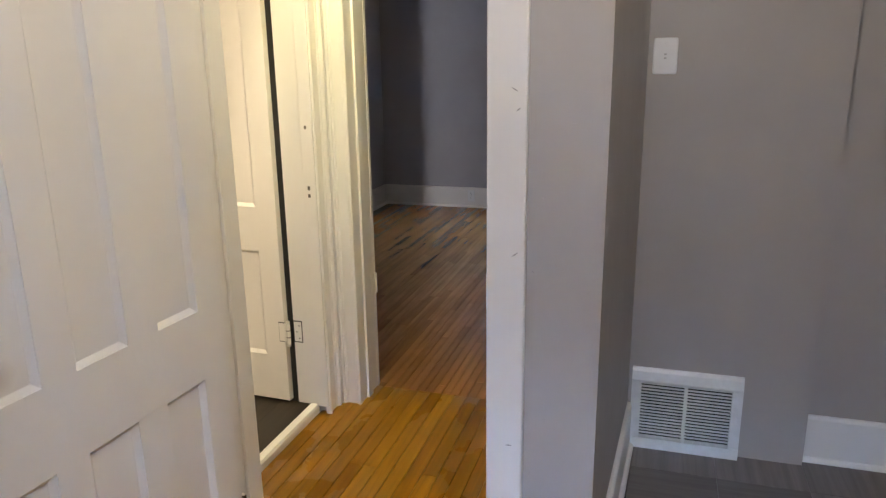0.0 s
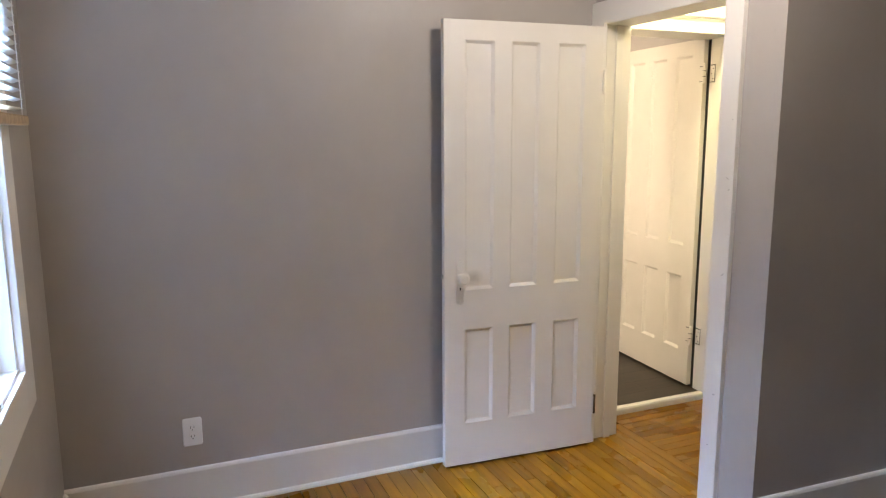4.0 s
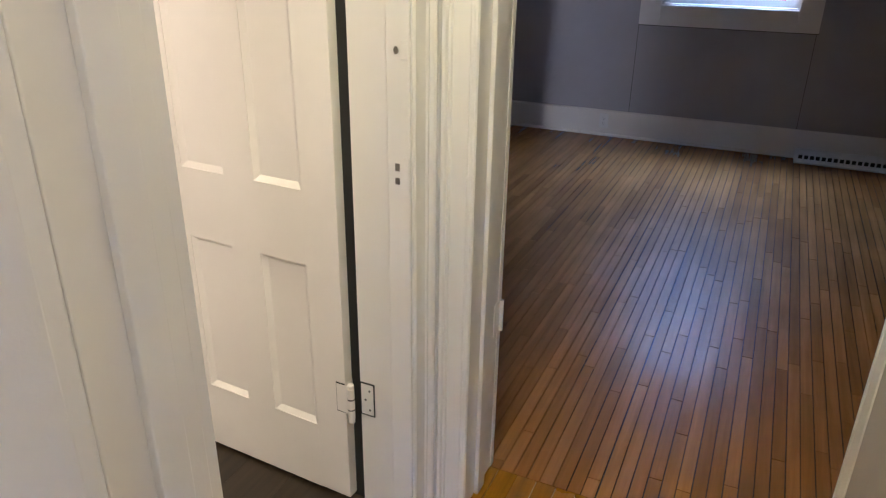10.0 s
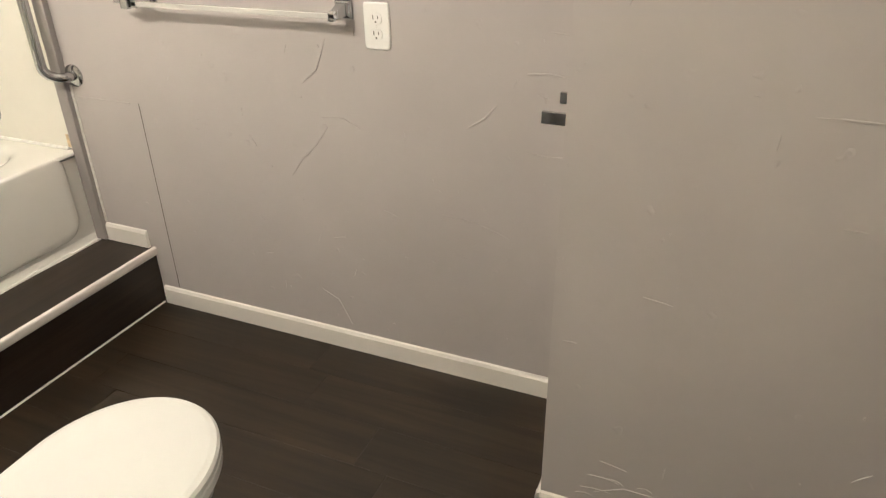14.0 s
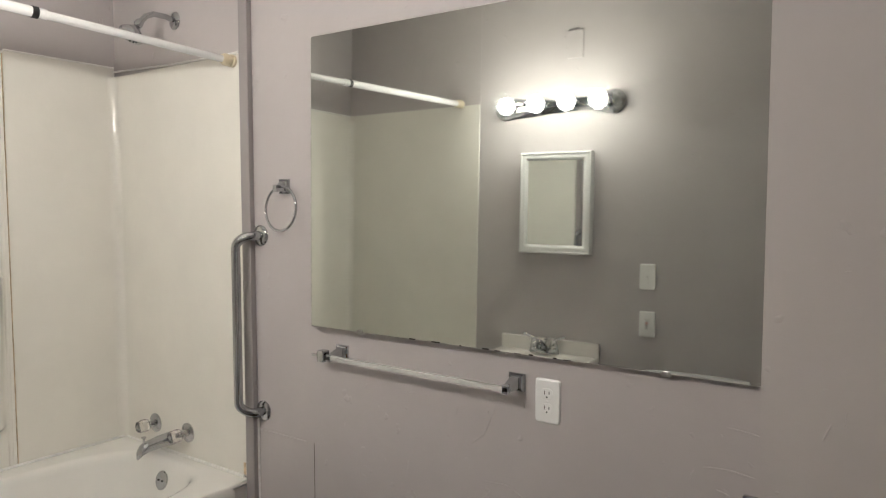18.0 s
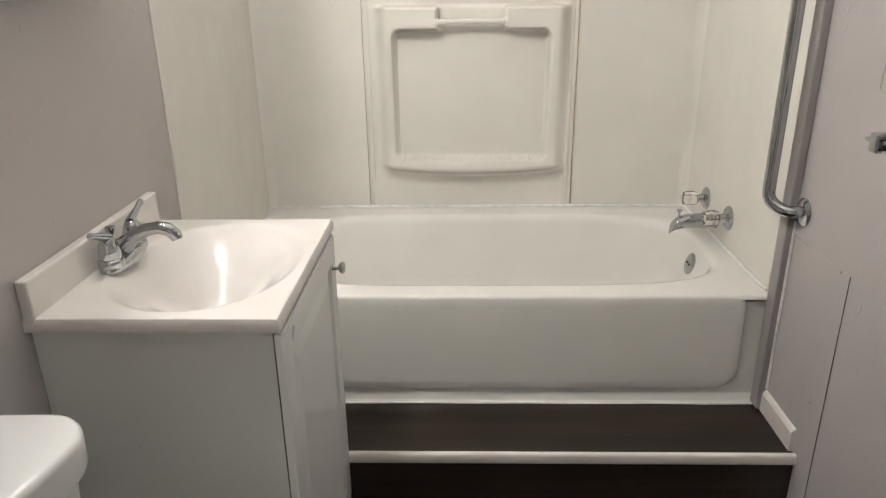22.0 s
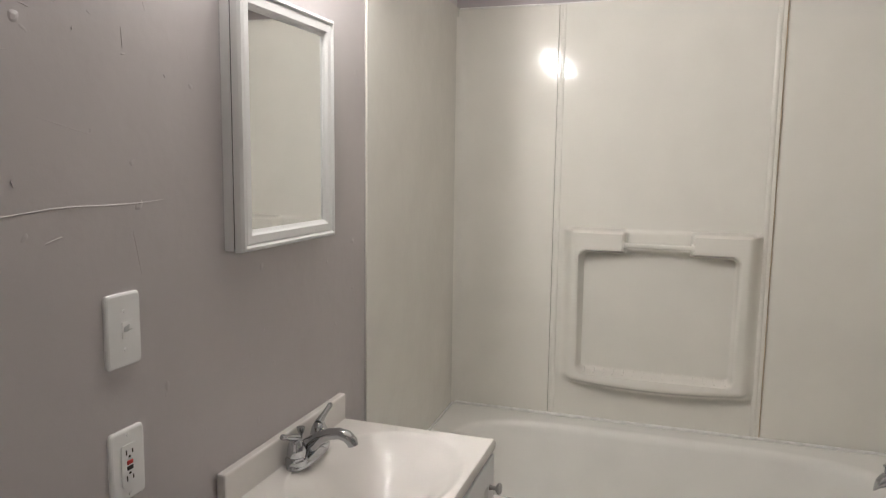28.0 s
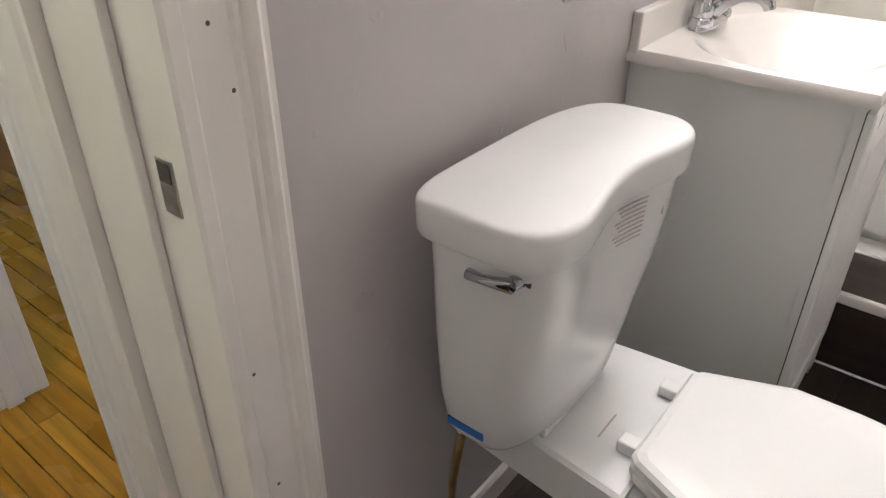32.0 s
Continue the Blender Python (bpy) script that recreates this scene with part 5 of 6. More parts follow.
for k in range(16):
    x, z = random.uniform(PW + 0.02, PS - 0.02), random.uniform(0.15, 1.9)
    L, a = random.uniform(0.006, 0.02), random.choice((0.1, 0.6, 1.5, 2.6))
    yy = Y1 - 0.0215 if x < D1X1 + 0.085 else Y1
    solid("paint_nick", tube([(x, yy, z), (x + L * 0.5 * cos(a), yy - 0.0004, z + L * 0.5 * sin(a)), (x + L * cos(a), yy, z + L * sin(a))], [0.0006, 0.0016, 0.0005], 6), M_WALL, "painted-over nick in the wall end", "paint nick", "structure", smooth=True)
for k in range(10):
    y, z = random.uniform(1.75, YALC - 0.1), random.uniform(0.2, 1.8)
    xx = PS + (PE - PS) * (y - Y1) / (YALC - Y1)
    solid("paint_nick", tube([(xx, y, z), (xx + 0.0006, y + 0.006, z + random.uniform(-0.006, 0.006)), (xx, y + 0.013, z)], [0.0006, 0.0015, 0.0005], 6), M_WALL, "painted-over nick in the partition", "paint nick", "structure", smooth=True)
random.seed(8)
for line in (((1.09, 0.773), (1.16, 0.776), (1.218, 0.75)), ((1.106, 0.749), (1.059, 0.686), (1.01, 0.642), (0.967, 0.584)), ((1.523, 0.791), (1.571, 0.824), (1.60, 0.859)), ((1.673, 0.942), (1.729, 0.947), (1.783, 0.941)),
             ((1.682, 0.745), (1.74, 0.741), (1.777, 0.745)), ((1.724, 1.043), (1.807, 1.033)), ((1.122, 0.988), (1.086, 0.906), (1.036, 0.864)), ((1.026, 0.206), (1.085, 0.177), (1.129, 0.091)),
             ((1.444, 0.536), (1.544, 0.528), (1.642, 0.495)), ((1.268, 0.519), (1.312, 0.505)), ((1.087, 0.396), (1.132, 0.408)), ((0.84, 0.682), (0.853, 0.657))):
    ridge([(XM, y, z) for y, z in line], 0.0029)
for line in (((1.65, 1.43), (1.419, 1.435), (1.286, 1.434), (1.133, 1.443), (0.964, 1.445)), ((1.413, 1.745), (1.367, 1.749), (1.312, 1.741)), ((1.201, 1.564), (1.109, 1.544)), ((1.314, 1.648), (1.277, 1.643), (1.237, 1.644)),
             ((1.108, 1.718), (1.10, 1.712)), ((1.027, 1.852), (1.02, 1.835)), ((0.99, 1.805), (0.985, 1.79)), ((0.999, 1.763), (0.992, 1.74)), ((1.31, 1.735), (1.29, 1.722)), ((1.374, 1.532), (1.373, 1.52)), ((1.035, 1.40), (1.02, 1.33)), ((1.09, 0.93), (1.08, 0.90))):
    ridge([(XE, y, z) for y, z in line], 0.0015 if len(line) > 4 else 0.0010, 0.6)
for line in (((2.263, 1.025), (2.373, 1.025)), ((2.455, 1.024), (2.587, 1.011)), ((2.34, 0.846), (2.38, 0.845)), ((2.045, 0.648), (2.10, 0.64)), ((1.994, 0.111), (2.059, 0.146), (2.111, 0.146), (2.189, 0.14)), ((2.239, 0.084), (2.295, 0.11)), ((1.898, 0.509), (1.927, 0.509)), ((2.0, 0.21), (2.06, 0.20)), ((2.47, 0.33), (2.50, 0.36))):
    ridge([(-2.615, y, z) for y, z in line], 0.0024)
# leftover filler smeared along the foot of the closet wall
for k in range(22):
    y, z = random.uniform(1.90, 2.55), random.choice((0.088, 0.096, 0.105, 0.118, 0.135, 0.16))
    L = random.uniform(0.02, 0.075)
    ridge([(-2.615, y, z), (-2.615, y + L * 0.5, z + random.uniform(-0.004, 0.006)), (-2.615, y + L, z + random.uniform(-0.006, 0.004))], 0.0019)

# small drips, nicks and scratches
for n, axis_x, y0, y1, z0, z1, rad in ((38, XE, 0.95, 1.66, 1.30, 2.1, 0.0012), (14, XE, 0.87, 1.30, 0.1, 0.9, 0.0011), (46, XM, 0.42, 1.84, 0.1, 1.03, 0.0019), (18, -2.615, 1.90, 2.60, 0.1, 1.5, 0.0014)):
    for k in range(n):
        y, z = random.uniform(y0, y1), random.uniform(z0, z1)
        L, a = random.choice((0.006, 0.010, 0.016, 0.03)), random.choice((0.2, 1.2, 1.5, 1.7, 2.9))
        ridge([(axis_x, y, z), (axis_x, y + L * cos(a) * 0.5, z + L * sin(a) * 0.6), (axis_x, y + L * cos(a), z + L * sin(a))], rad)

# ---------------------------------------------------------------- vanity
VX, VY0, VY1, VZ = -1.892, 0.338, 0.849, 0.857
van = thing("vanity_cabinet", (-1.69, 0.59, 0), 0, "white single-door bathroom vanity cabinet", "cabinet")
for a, b in ((VY0 + 0.016, VY0 + 0.032), (VY1 - 0.030, VY1 - 0.014)):
    part("side_panel", box(VX + 0.030, XE - 0.002, a, b, 0.0, VZ - 0.025, 0.0008), M_CAB, van)
part("floor_panel", box(VX + 0.030, XE - 0.012, VY0 + 0.032, VY1 - 0.030, 0.09, 0.105), M_CAB, van)
part("back_panel", box(XE - 0.012, XE - 0.004, VY0 + 0.032, VY1 - 0.030, 0.0, VZ - 0.025), M_CAB, van)
part("face_frame", boxes((VX + 0.014, VX + 0.030, VY0 + 0.012, VY0 + 0.045, 0.0, VZ - 0.025), (VX + 0.014, VX + 0.030, VY1 - 0.043, VY1 - 0.010, 0.0, VZ - 0.025),
                         (VX + 0.014, VX + 0.030, VY0 + 0.045, VY1 - 0.043, VZ - 0.075, VZ - 0.025), (VX + 0.014, VX + 0.030, VY0 + 0.045, VY1 - 0.043, 0.09, 0.12)), M_CAB, van)
# thin dark box painted as the shade between side and door
part("side_gap_shade", box(VX + 0.0136, VX + 0.0150, VY0 + 0.0115, VY1 - 0.0094, 0.02, VZ - 0.032), M_MORT, van)
# bracket feet with a shallow arch between them
ya, yb = VY0 + 0.012, VY1 - 0.012
foot = [(ya, 0.0), (ya + 0.055, 0.0), (ya + 0.062, 0.022), (ya + 0.082, 0.042), (ya + 0.115, 0.052), (yb - 0.115, 0.052), (yb - 0.082, 0.042), (yb - 0.062, 0.022), (yb - 0.055, 0.0), (yb, 0.0), (yb, 0.092), (ya, 0.092)]
part("base_skirt", loft([[(x, y + (0.002 if y < 0.5 else -0.002) * (k == 2), z) for y, z in foot] for k, x in enumerate((VX + 0.0135, VX + 0.003, VX + 0.001))]), M_CAB2, van, "white arched base skirt with bracket feet")
dy0, dy1, dz0, dz1 = VY0 + 0.011, VY1 - 0.011, 0.100, VZ - 0.034
lp = []
for i, x in ((0.0, 0.0130), (0.0, 0.002), (0.003, -0.001), (0.055, -0.001), (0.063, 0.006), (0.070, 0.006), (0.092, -0.0005), (0.096, -0.0005)):
    lp.append([(VX + x, dy0 + i, dz0 + i), (VX + x, dy1 - i, dz0 + i), (VX + x, dy1 - i, dz1 - i), (VX + x, dy0 + i, dz1 - i)])
vd = part("door", loft(lp), M_CAB2, van, "white raised-panel cabinet door")
part("knob", lathe([(0.007, 0), (0.005, 0.006), (0.005, 0.014), (0.013, 0.020), (0.014, 0.025), (0.010, 0.028), (0, 0.029)], toward((VX - 0.001, dy0 + 0.040, 0.757), (-1, 0, 0)), 20), M_DULL, vd, "brushed nickel knob", smooth=True)

top = thing("washbasin", (-1.69, 0.59, VZ), 0, "white cultured marble vanity top with oval basin", "sink")
cx, cy = -1.698, 0.596
tl = [rect_loop(VX, XE, VY0, VY1, VZ - 0.024), rect_loop(VX - 0.001, XE, VY0 - 0.001, VY1 + 0.001, VZ - 0.010), rect_loop(VX + 0.003, XE, VY0 + 0.003, VY1 - 0.003, VZ - 0.001), rect_loop(VX + 0.006, XE, VY0 + 0.006, VY1 - 0.006, VZ), rect_loop(VX + 0.010, XE, VY0 + 0.010, VY1 - 0.010, VZ)] + [oval(cx, cy, VZ - d, 0.180 * r, 0.228 * r, 2.1) for r, d in ((1.0, 0.0), (0.985, 0.0006), (0.965, 0.0022), (0.935, 0.0055), (0.89, 0.0115), (0.81, 0.0215), (0.70, 0.034), (0.61, 0.050), (0.51, 0.069), (0.40, 0.090), (0.29, 0.110), (0.20, 0.126), (0.11, 0.133))]
part("basin", loft(tl, False, True), M_MARBLE, top, smooth=True)
part("backsplash", box(XE - 0.021, XE - 0.0005, VY0, VY1, VZ - 0.012, VZ + 0.066, 0.004), M_MARBLE, top, "white backsplash")
part("drain", lathe([(0.022, 0), (0.021, 0.003), (0.012, 0.002), (0, 0.004)], pose(cx, cy, VZ - 0.1345), 20), M_CHROME, top, smooth=True)

fc = thing("basin_faucet", (-1.560, 0.592, VZ), 0, "chrome two-handle basin faucet", "tap")
fx, fy = -1.527, 0.588
part("base_plate", loft([sell(fx, fy, VZ, 0.026, 0.078, 32, 2.4), sell(fx, fy, VZ + 0.009, 0.0255, 0.077, 32, 2.4), sell(fx, fy, VZ + 0.015, 0.021, 0.070, 32, 2.3), sell(fx, fy, VZ + 0.020, 0.013, 0.055, 32, 2.2)]), M_CHROME, fc, smooth=True)
part("spout", tube([(fx + 0.006, fy, VZ + 0.012), (fx - 0.006, fy, VZ + 0.032), (fx - 0.026, fy, VZ + 0.048), (fx - 0.052, fy, VZ + 0.061), (fx - 0.077, fy, VZ + 0.066), (fx - 0.096, fy, VZ + 0.062), (fx - 0.107, fy, VZ + 0.052), (fx - 0.110, fy, VZ + 0.043)], [0.023, 0.019, 0.0148, 0.0128, 0.0126, 0.0134, 0.0130, 0.0115], 18), M_CHROME, fc, smooth=True)
part("lift_rod", add_lathe(tube([(fx + 0.018, fy, VZ + 0.02), (fx + 0.018, fy, VZ + 0.058)], 0.0035, 8), [(0.0035, 0), (0.009, 0.012), (0.0095, 0.018), (0, 0.020)], pose(fx + 0.018, fy, VZ + 0.050), 12), M_CHROME, fc, smooth=True)
for s in (-1, 1):
    y = fy + s * 0.051
    hh = part("handle", lathe([(0.0245, 0.008), (0.0245, 0.018), (0.023, 0.022), (0.0195, 0.024), (0.0210, 0.030), (0.0200, 0.041), (0.0172, 0.052), (0.0125, 0.061), (0.007, 0.066), (0.0, 0.068)], pose(fx, y, VZ), 24), M_CHROME, fc, smooth=True)
    part("lever", tube([(fx, y - s * 0.004, VZ + 0.062), (fx, y + s * 0.014, VZ + 0.070), (fx, y + s * 0.034, VZ + 0.078), (fx, y + s * 0.046, VZ + 0.083), (fx, y + s * 0.054, VZ + 0.086), (fx, y + s * 0.059, VZ + 0.087)], [0.010, 0.0080, 0.0060, 0.0060, 0.0068, 0.0042], 12), M_CHROME, hh, smooth=True)

# ---------------------------------------------------------------- medicine cabinet
CY0, CY1, CZ0, CZ1 = 0.434, 0.803, 1.339, 1.827
mc = thing("medicine_cabinet", (XE, 0.66, 1.58), 0, "white framed mirrored medicine cabinet", "cabinet")
part("box", box(XE - 0.020, XE, CY0 + 0.004, CY1, CZ0 + 0.002, CZ1 - 0.002, 0.001), M_CAB2, mc)
# dark filler paints the shade between box and door frame
part("gap", box(XE - 0.0228, XE - 0.0200, CY0 + 0.02, CY1 - 0.0025, CZ0 + 0.006, CZ1 - 0.006), M_DARKGAP, mc)


xm = XE - 0.023
fl = []
for i, x in ((0.0, 0.0), (0.0, 0.014), (0.003, 0.020), (0.008, 0.021), (0.012, 0.016), (0.016, 0.018), (0.030, 0.018), (0.034, 0.013), (0.040, 0.010), (0.040, 0.0)):
    fl.append([(xm - x, CY0 + i, CZ0 + i), (xm - x, CY1 - i, CZ0 + i), (xm - x, CY1 - i, CZ1 - i), (xm - x, CY0 + i, CZ1 - i)])
part("door_frame", loft(fl, False, False), M_CAB2, mc, "white moulded door frame")
part("mirror", box(xm - 0.008, xm - 0.003, CY0 + 0.036, CY1 - 0.036, CZ0 + 0.036, CZ1 - 0.036), M_CABMIRROR, mc)

# ---------------------------------------------------------------- vanity light
lb = thing("vanity_light", (XE, 0.62, 2.03), 0, "chrome light bar with four lit globe bulbs", "light")
LZ, LY0, LY1 = 2.052, 0.275, 0.950


def stadium(x, h, y0, y1, n=12):
    pts = []
    for k in range(n + 1):
        a = -pi / 2 - pi * k / n
        pts.append((x, y0 + h + h * cos(a), LZ + h * sin(a) * -1))
    for k in range(n + 1):
        a = pi / 2 - pi * k / n
        pts.append((x, y1 - h + h * cos(a), LZ + h * sin(a)))
    return pts


part("back_plate", loft([stadium(XE, 0.056, LY0, LY1), stadium(XE - 0.010, 0.056, LY0, LY1), stadium(XE - 0.016, 0.050, LY0 + 0.006, LY1 - 0.006), stadium(XE - 0.018, 0.042, LY0 + 0.014, LY1 - 0.014),
                         stadium(XE - 0.030, 0.038, LY0 + 0.018, LY1 - 0.018), stadium(XE - 0.034, 0.030, LY0 + 0.026, LY1 - 0.026)]), M_CHROME, lb, smooth=True)
for y in (0.378, 0.535, 0.692, 0.849):
    so = part("socket", lathe([(0.026, 0), (0.028, 0.006), (0.024, 0.020), (0.021, 0.024), (0, 0.024)], toward((XE - 0.032, y, LZ), (-1, 0, 0)), 20), M_CHROME, lb, smooth=True)
    bl = bmesh.new()
    bmesh.ops.create_uvsphere(bl, u_segments=24, v_segments=14, radius=0.040, matrix=Matrix.Translation((XE - 0.092, y, LZ)))
    part("bulb", bl, M_BULB, so, "lit frosted globe bulb", smooth=True)
# painted-over cover above the light
solid("blank_cover_plate", box(XE - 0.006, XE, 0.655, 0.735, 2.27, 2.40, 0.002), M_BATH, "painted-over blank cover plate", "cover plate", "structure")

# ---------------------------------------------------------------- toilet
TC = 1.312
wc = thing("toilet", (-1.75, TC, 0), 0, "white two-piece toilet with closed lid", "toilet")


def tank_loop(z, d0, d1, w, e=2.7, dip=0.026, n=72):
    """Plan of the tank: flat back, rounded ends, a front with a shallow dip."""
    pts = []
    xc, a = (d0 + d1) / 2, (d1 - d0) / 2
    for i in range(n):
        t = 2 * pi * i / n
        c, s = cos(t), sin(t)
        ex, ey = (e, 2.2) if c < 0 else ((7.0, 6.0) if s >= 0 else (3.2, 2.6))
        x = a * abs(c) ** (2 / ex) * (1 if c >= 0 else -1)
        y = w * abs(s) ** (2 / ey) * (1 if s >= 0 else -1)
        if c < 0:
            x += dip * cos(pi * y / w) - 0.0
        pts.append((xc + x, TC + y, z))
    return pts


BK = XE - 0.040
part("tank", loft([tank_loop(0.455, BK - 0.158, BK - 0.034, 0.1620, dip=0.0), tank_loop(0.475, BK - 0.170, BK - 0.029, 0.1750, dip=0.0), tank_loop(0.54, BK - 0.180, BK - 0.020, 0.1830, dip=0.003), tank_loop(0.60, BK - 0.186, BK - 0.018, 0.1870, dip=0.010), tank_loop(0.66, BK - 0.191, BK - 0.016, 0.1910, dip=0.020), tank_loop(0.74, BK - 0.197, BK - 0.015, 0.1950), tank_loop(0.802, BK - 0.200, BK - 0.014, 0.1990)]), M_PORC, wc, smooth=True)
part("tank_lid", loft([tank_loop(0.800, BK - 0.200, BK - 0.014, 0.1990), tank_loop(0.799, BK - 0.211, BK - 0.006, 0.2150), tank_loop(0.806, BK - 0.213, BK - 0.004, 0.2180), tank_loop(0.8385, BK - 0.2127, BK - 0.004, 0.2177), tank_loop(0.8435, BK - 0.2115, BK - 0.005, 0.2165), tank_loop(0.8470, BK - 0.2090, BK - 0.0075, 0.2140), tank_loop(0.8488, BK - 0.2055, BK - 0.0105, 0.2105), tank_loop(0.8494, BK - 0.2015, BK - 0.014, 0.2065), tank_loop(0.850, BK - 0.14, BK - 0.064, 0.1370)]), M_PORC, wc, smooth=True)
ly = TC + 0.192
lv = part("flush_lever", lathe([(0.017, 0), (0.017, 0.004), (0.010, 0.008), (0.008, 0.020), (0, 0.021)], toward((BK - 0.155, ly - 0.008, 0.776), (0, 1, 0)), 18), M_CHROME, wc, "chrome side flush lever", smooth=True)
part("lever_arm", tube([(BK - 0.158, ly + 0.012, 0.776), (BK - 0.138, ly + 0.015, 0.774), (BK - 0.116, ly + 0.013, 0.769), (BK - 0.096, ly + 0.009, 0.766)], [0.0095, 0.0075, 0.0062, 0.0078], 12), M_CHROME, lv, smooth=True)
part("label_sticker", box(BK - 0.110, BK - 0.050, TC + 0.1725, TC + 0.1790, 0.484, 0.497), M_BLUE, wc, "blue paper label")
def tank_front(y, z):
    """The x of the tank's front face at a height near its top."""
    w, d = 0.189, 0.197 + 0.05 * (z - 0.74)
    q = abs(y - TC) / w
    return BK - d + 0.1035 * (1 - (1 - q ** 2.2) ** (1 / 2.7)) + 0.026 * cos(pi * (y - TC) / w)


for k in range(9):
    z = 0.782 - 0.0075 * k
    ys_ = [TC - 0.078 + (0.062 - 0.006 * (k % 3)) * j / 6 for j in range(7)]
    ribbon = [[(tank_front(y, z) - 0.0012, y, z), (tank_front(y, z) - 0.0012, y, z + 0.0022), (tank_front(y, z) + 0.002, y, z + 0.0022), (tank_front(y, z) + 0.002, y, z)] for y in ys_]
    part("printed_line", loft(ribbon), M_PRINT, wc, "small brown printed lines")
part("flush_badge", lathe([(0.008, -0.004), (0.008, 0.001), (0.006, 0.002), (0, 0.002)], toward((tank_front(TC - 0.128, 0.745) - 0.0005, TC - 0.128, 0.745), (-1, -0.2, 0)), 14), M_DULL, wc, "small grey round badge")


BC = 1.237


def egg(z, x0, x1, w, n=48, back=0.55):
    """An elongated bowl outline between x0 (rear) and x1 (front)."""
    L = x0 - x1
    pts = []
    for i in range(n):
        t = 2 * pi * i / n
        c, s = cos(t), sin(t)
        u = 0.5 - 0.5 * c
        ww = w * abs(s) ** (0.72 if c > 0 else 0.92) * (1 if s >= 0 else -1)
        pts.append((x0 - L * u, BC + ww, z))
    return pts


part("bowl", loft([egg(0.0, -1.60, -2.02, 0.105), egg(0.03, -1.61, -2.00, 0.098), egg(0.14, -1.63, -2.00, 0.092), egg(0.24, -1.64, -2.08, 0.112), egg(0.33, -1.66, -2.18, 0.155), egg(0.362, -1.70, -2.212, 0.172), egg(0.390, -1.72, -2.216, 0.174), egg(0.398, -1.73, -2.208, 0.166)]), M_PORC, wc, smooth=True)
part("deck", loft([[(x, BC + y, z) for x, y in ((-1.52, -0.135), (-1.80, -0.165), (-1.80, 0.165), (-1.52, 0.135))] for z in (0.325, 0.406)] + [[(x, BC + y, 0.412) for x, y in ((-1.53, -0.128), (-1.795, -0.158), (-1.795, 0.158), (-1.53, 0.128))]]), M_PORC, wc, "flat china deck behind the seat")
part("tank_gasket", box(-1.66, -1.55, TC - 0.09, TC + 0.06, 0.41, 0.46, 0.006), M_PORC, wc)


def seat_loop(z, i):
    pts = []
    x0, x1, w = -1.785 - i, -2.228 + i, 0.179 - i
    c0 = BC
    n = 40
    for k in range(n + 1):
        a = -pi / 2 + pi * k / n
        u = cos(a)
        xx = -2.02 - (2.228 - 2.02 - i) * u
        pts.append((xx, c0 + w * sin(a), z))
    pts.append((-1.93, c0 + w * 0.985, z))
    pts.append((x0 - 0.01, c0 + w * 0.68, z))
    pts.append((x0, c0 + w * 0.61, z))
    pts.append((x0, c0 - w * 0.61, z))
    pts.append((x0 - 0.01, c0 - w * 0.68, z))
    pts.append((-1.93, c0 - w * 0.985, z))
    return pts


part("seat", loft([seat_loop(0.4060, 0.006), seat_loop(0.4080, 0.0), seat_loop(0.4240, 0.0), seat_loop(0.4270, 0.004)]), M_SEAT, wc, "white plastic seat ring")
part("seat_lid", loft([seat_loop(0.4290, 0.006), seat_loop(0.4310, 0.0), seat_loop(0.4420, 0.0), seat_loop(0.4480, 0.005), seat_loop(0.4510, 0.016), seat_loop(0.4525, 0.05)]), M_SEAT, wc, "white plastic closed lid")
for s in (-1, 1):
    part("seat_hinge", box(-1.785, -1.752, BC + s * 0.075 - 0.014, BC + s * 0.075 + 0.014, 0.412, 0.434, 0.004), M_SEAT, wc)
part("printed_line", box(-1.722, -1.719, TC - 0.055, TC + 0.005, 0.4123, 0.4128), M_PRINT, wc)
sl = thing("water_supply_line", (-1.56, 1.46, 0), 0, "brass and steel toilet supply line", "pipe")
part("pipe", tube([(-1.545, 1.455, 0.0), (-1.545, 1.455, 0.20)], 0.008, 10), M_BRASS, sl, smooth=True)
part("valve", lathe([(0.013, 0), (0.016, 0.01), (0.012, 0.05), (0.010, 0.06), (0, 0.06)], pose(-1.545, 1.455, 0.17), 14), M_BRASS, sl, smooth=True)
part("valve_handle", loft([sell(0, 0, 0, 0.020, 0.011, 20, 2), sell(0, 0, 0.006, 0.020, 0.011, 20, 2)]), M_DULL, sl)
bpy.data.objects["valve_handle"].matrix_basis = Matrix.Translation(WORLD[sl.name].inverted() @ Vector((-1.575, 1.455, 0.20))) @ pose(0, 0, 0, 0, -90, 0)
bpy.data.objects["valve_handle"].data.transform(WORLD[sl.name])
part("hose", tube([(-1.545, 1.455, 0.22), (-1.548, 1.452, 0.32), (-1.556, 1.446, 0.40), (-1.562, 1.442, 0.462)], 0.007, 10), M_BRASS, sl, smooth=True)
part("nut", lathe([(0.016, 0), (0.016, 0.022), (0.010, 0.026), (0, 0.026)], pose(-1.562, 1.442, 0.432), 8), M_PLATE, sl)

# ---------------------------------------------------------------- air registers
vg = thing("wall_register", (0.15, YALC, F), 0, "white metal baseboard air register with fine louvres", "vent")
VX0, VX1, VZ0, VZ1 = -0.048, 0.346, F, 0.292
part("frame", sweep([(0, 0), (0.030, 0), (0.030, 0.044), (0, 0.044)], (VX0, YALC, VZ0), (VX1, YALC, VZ0), (0, -1, 0)), M_VENT, vg)
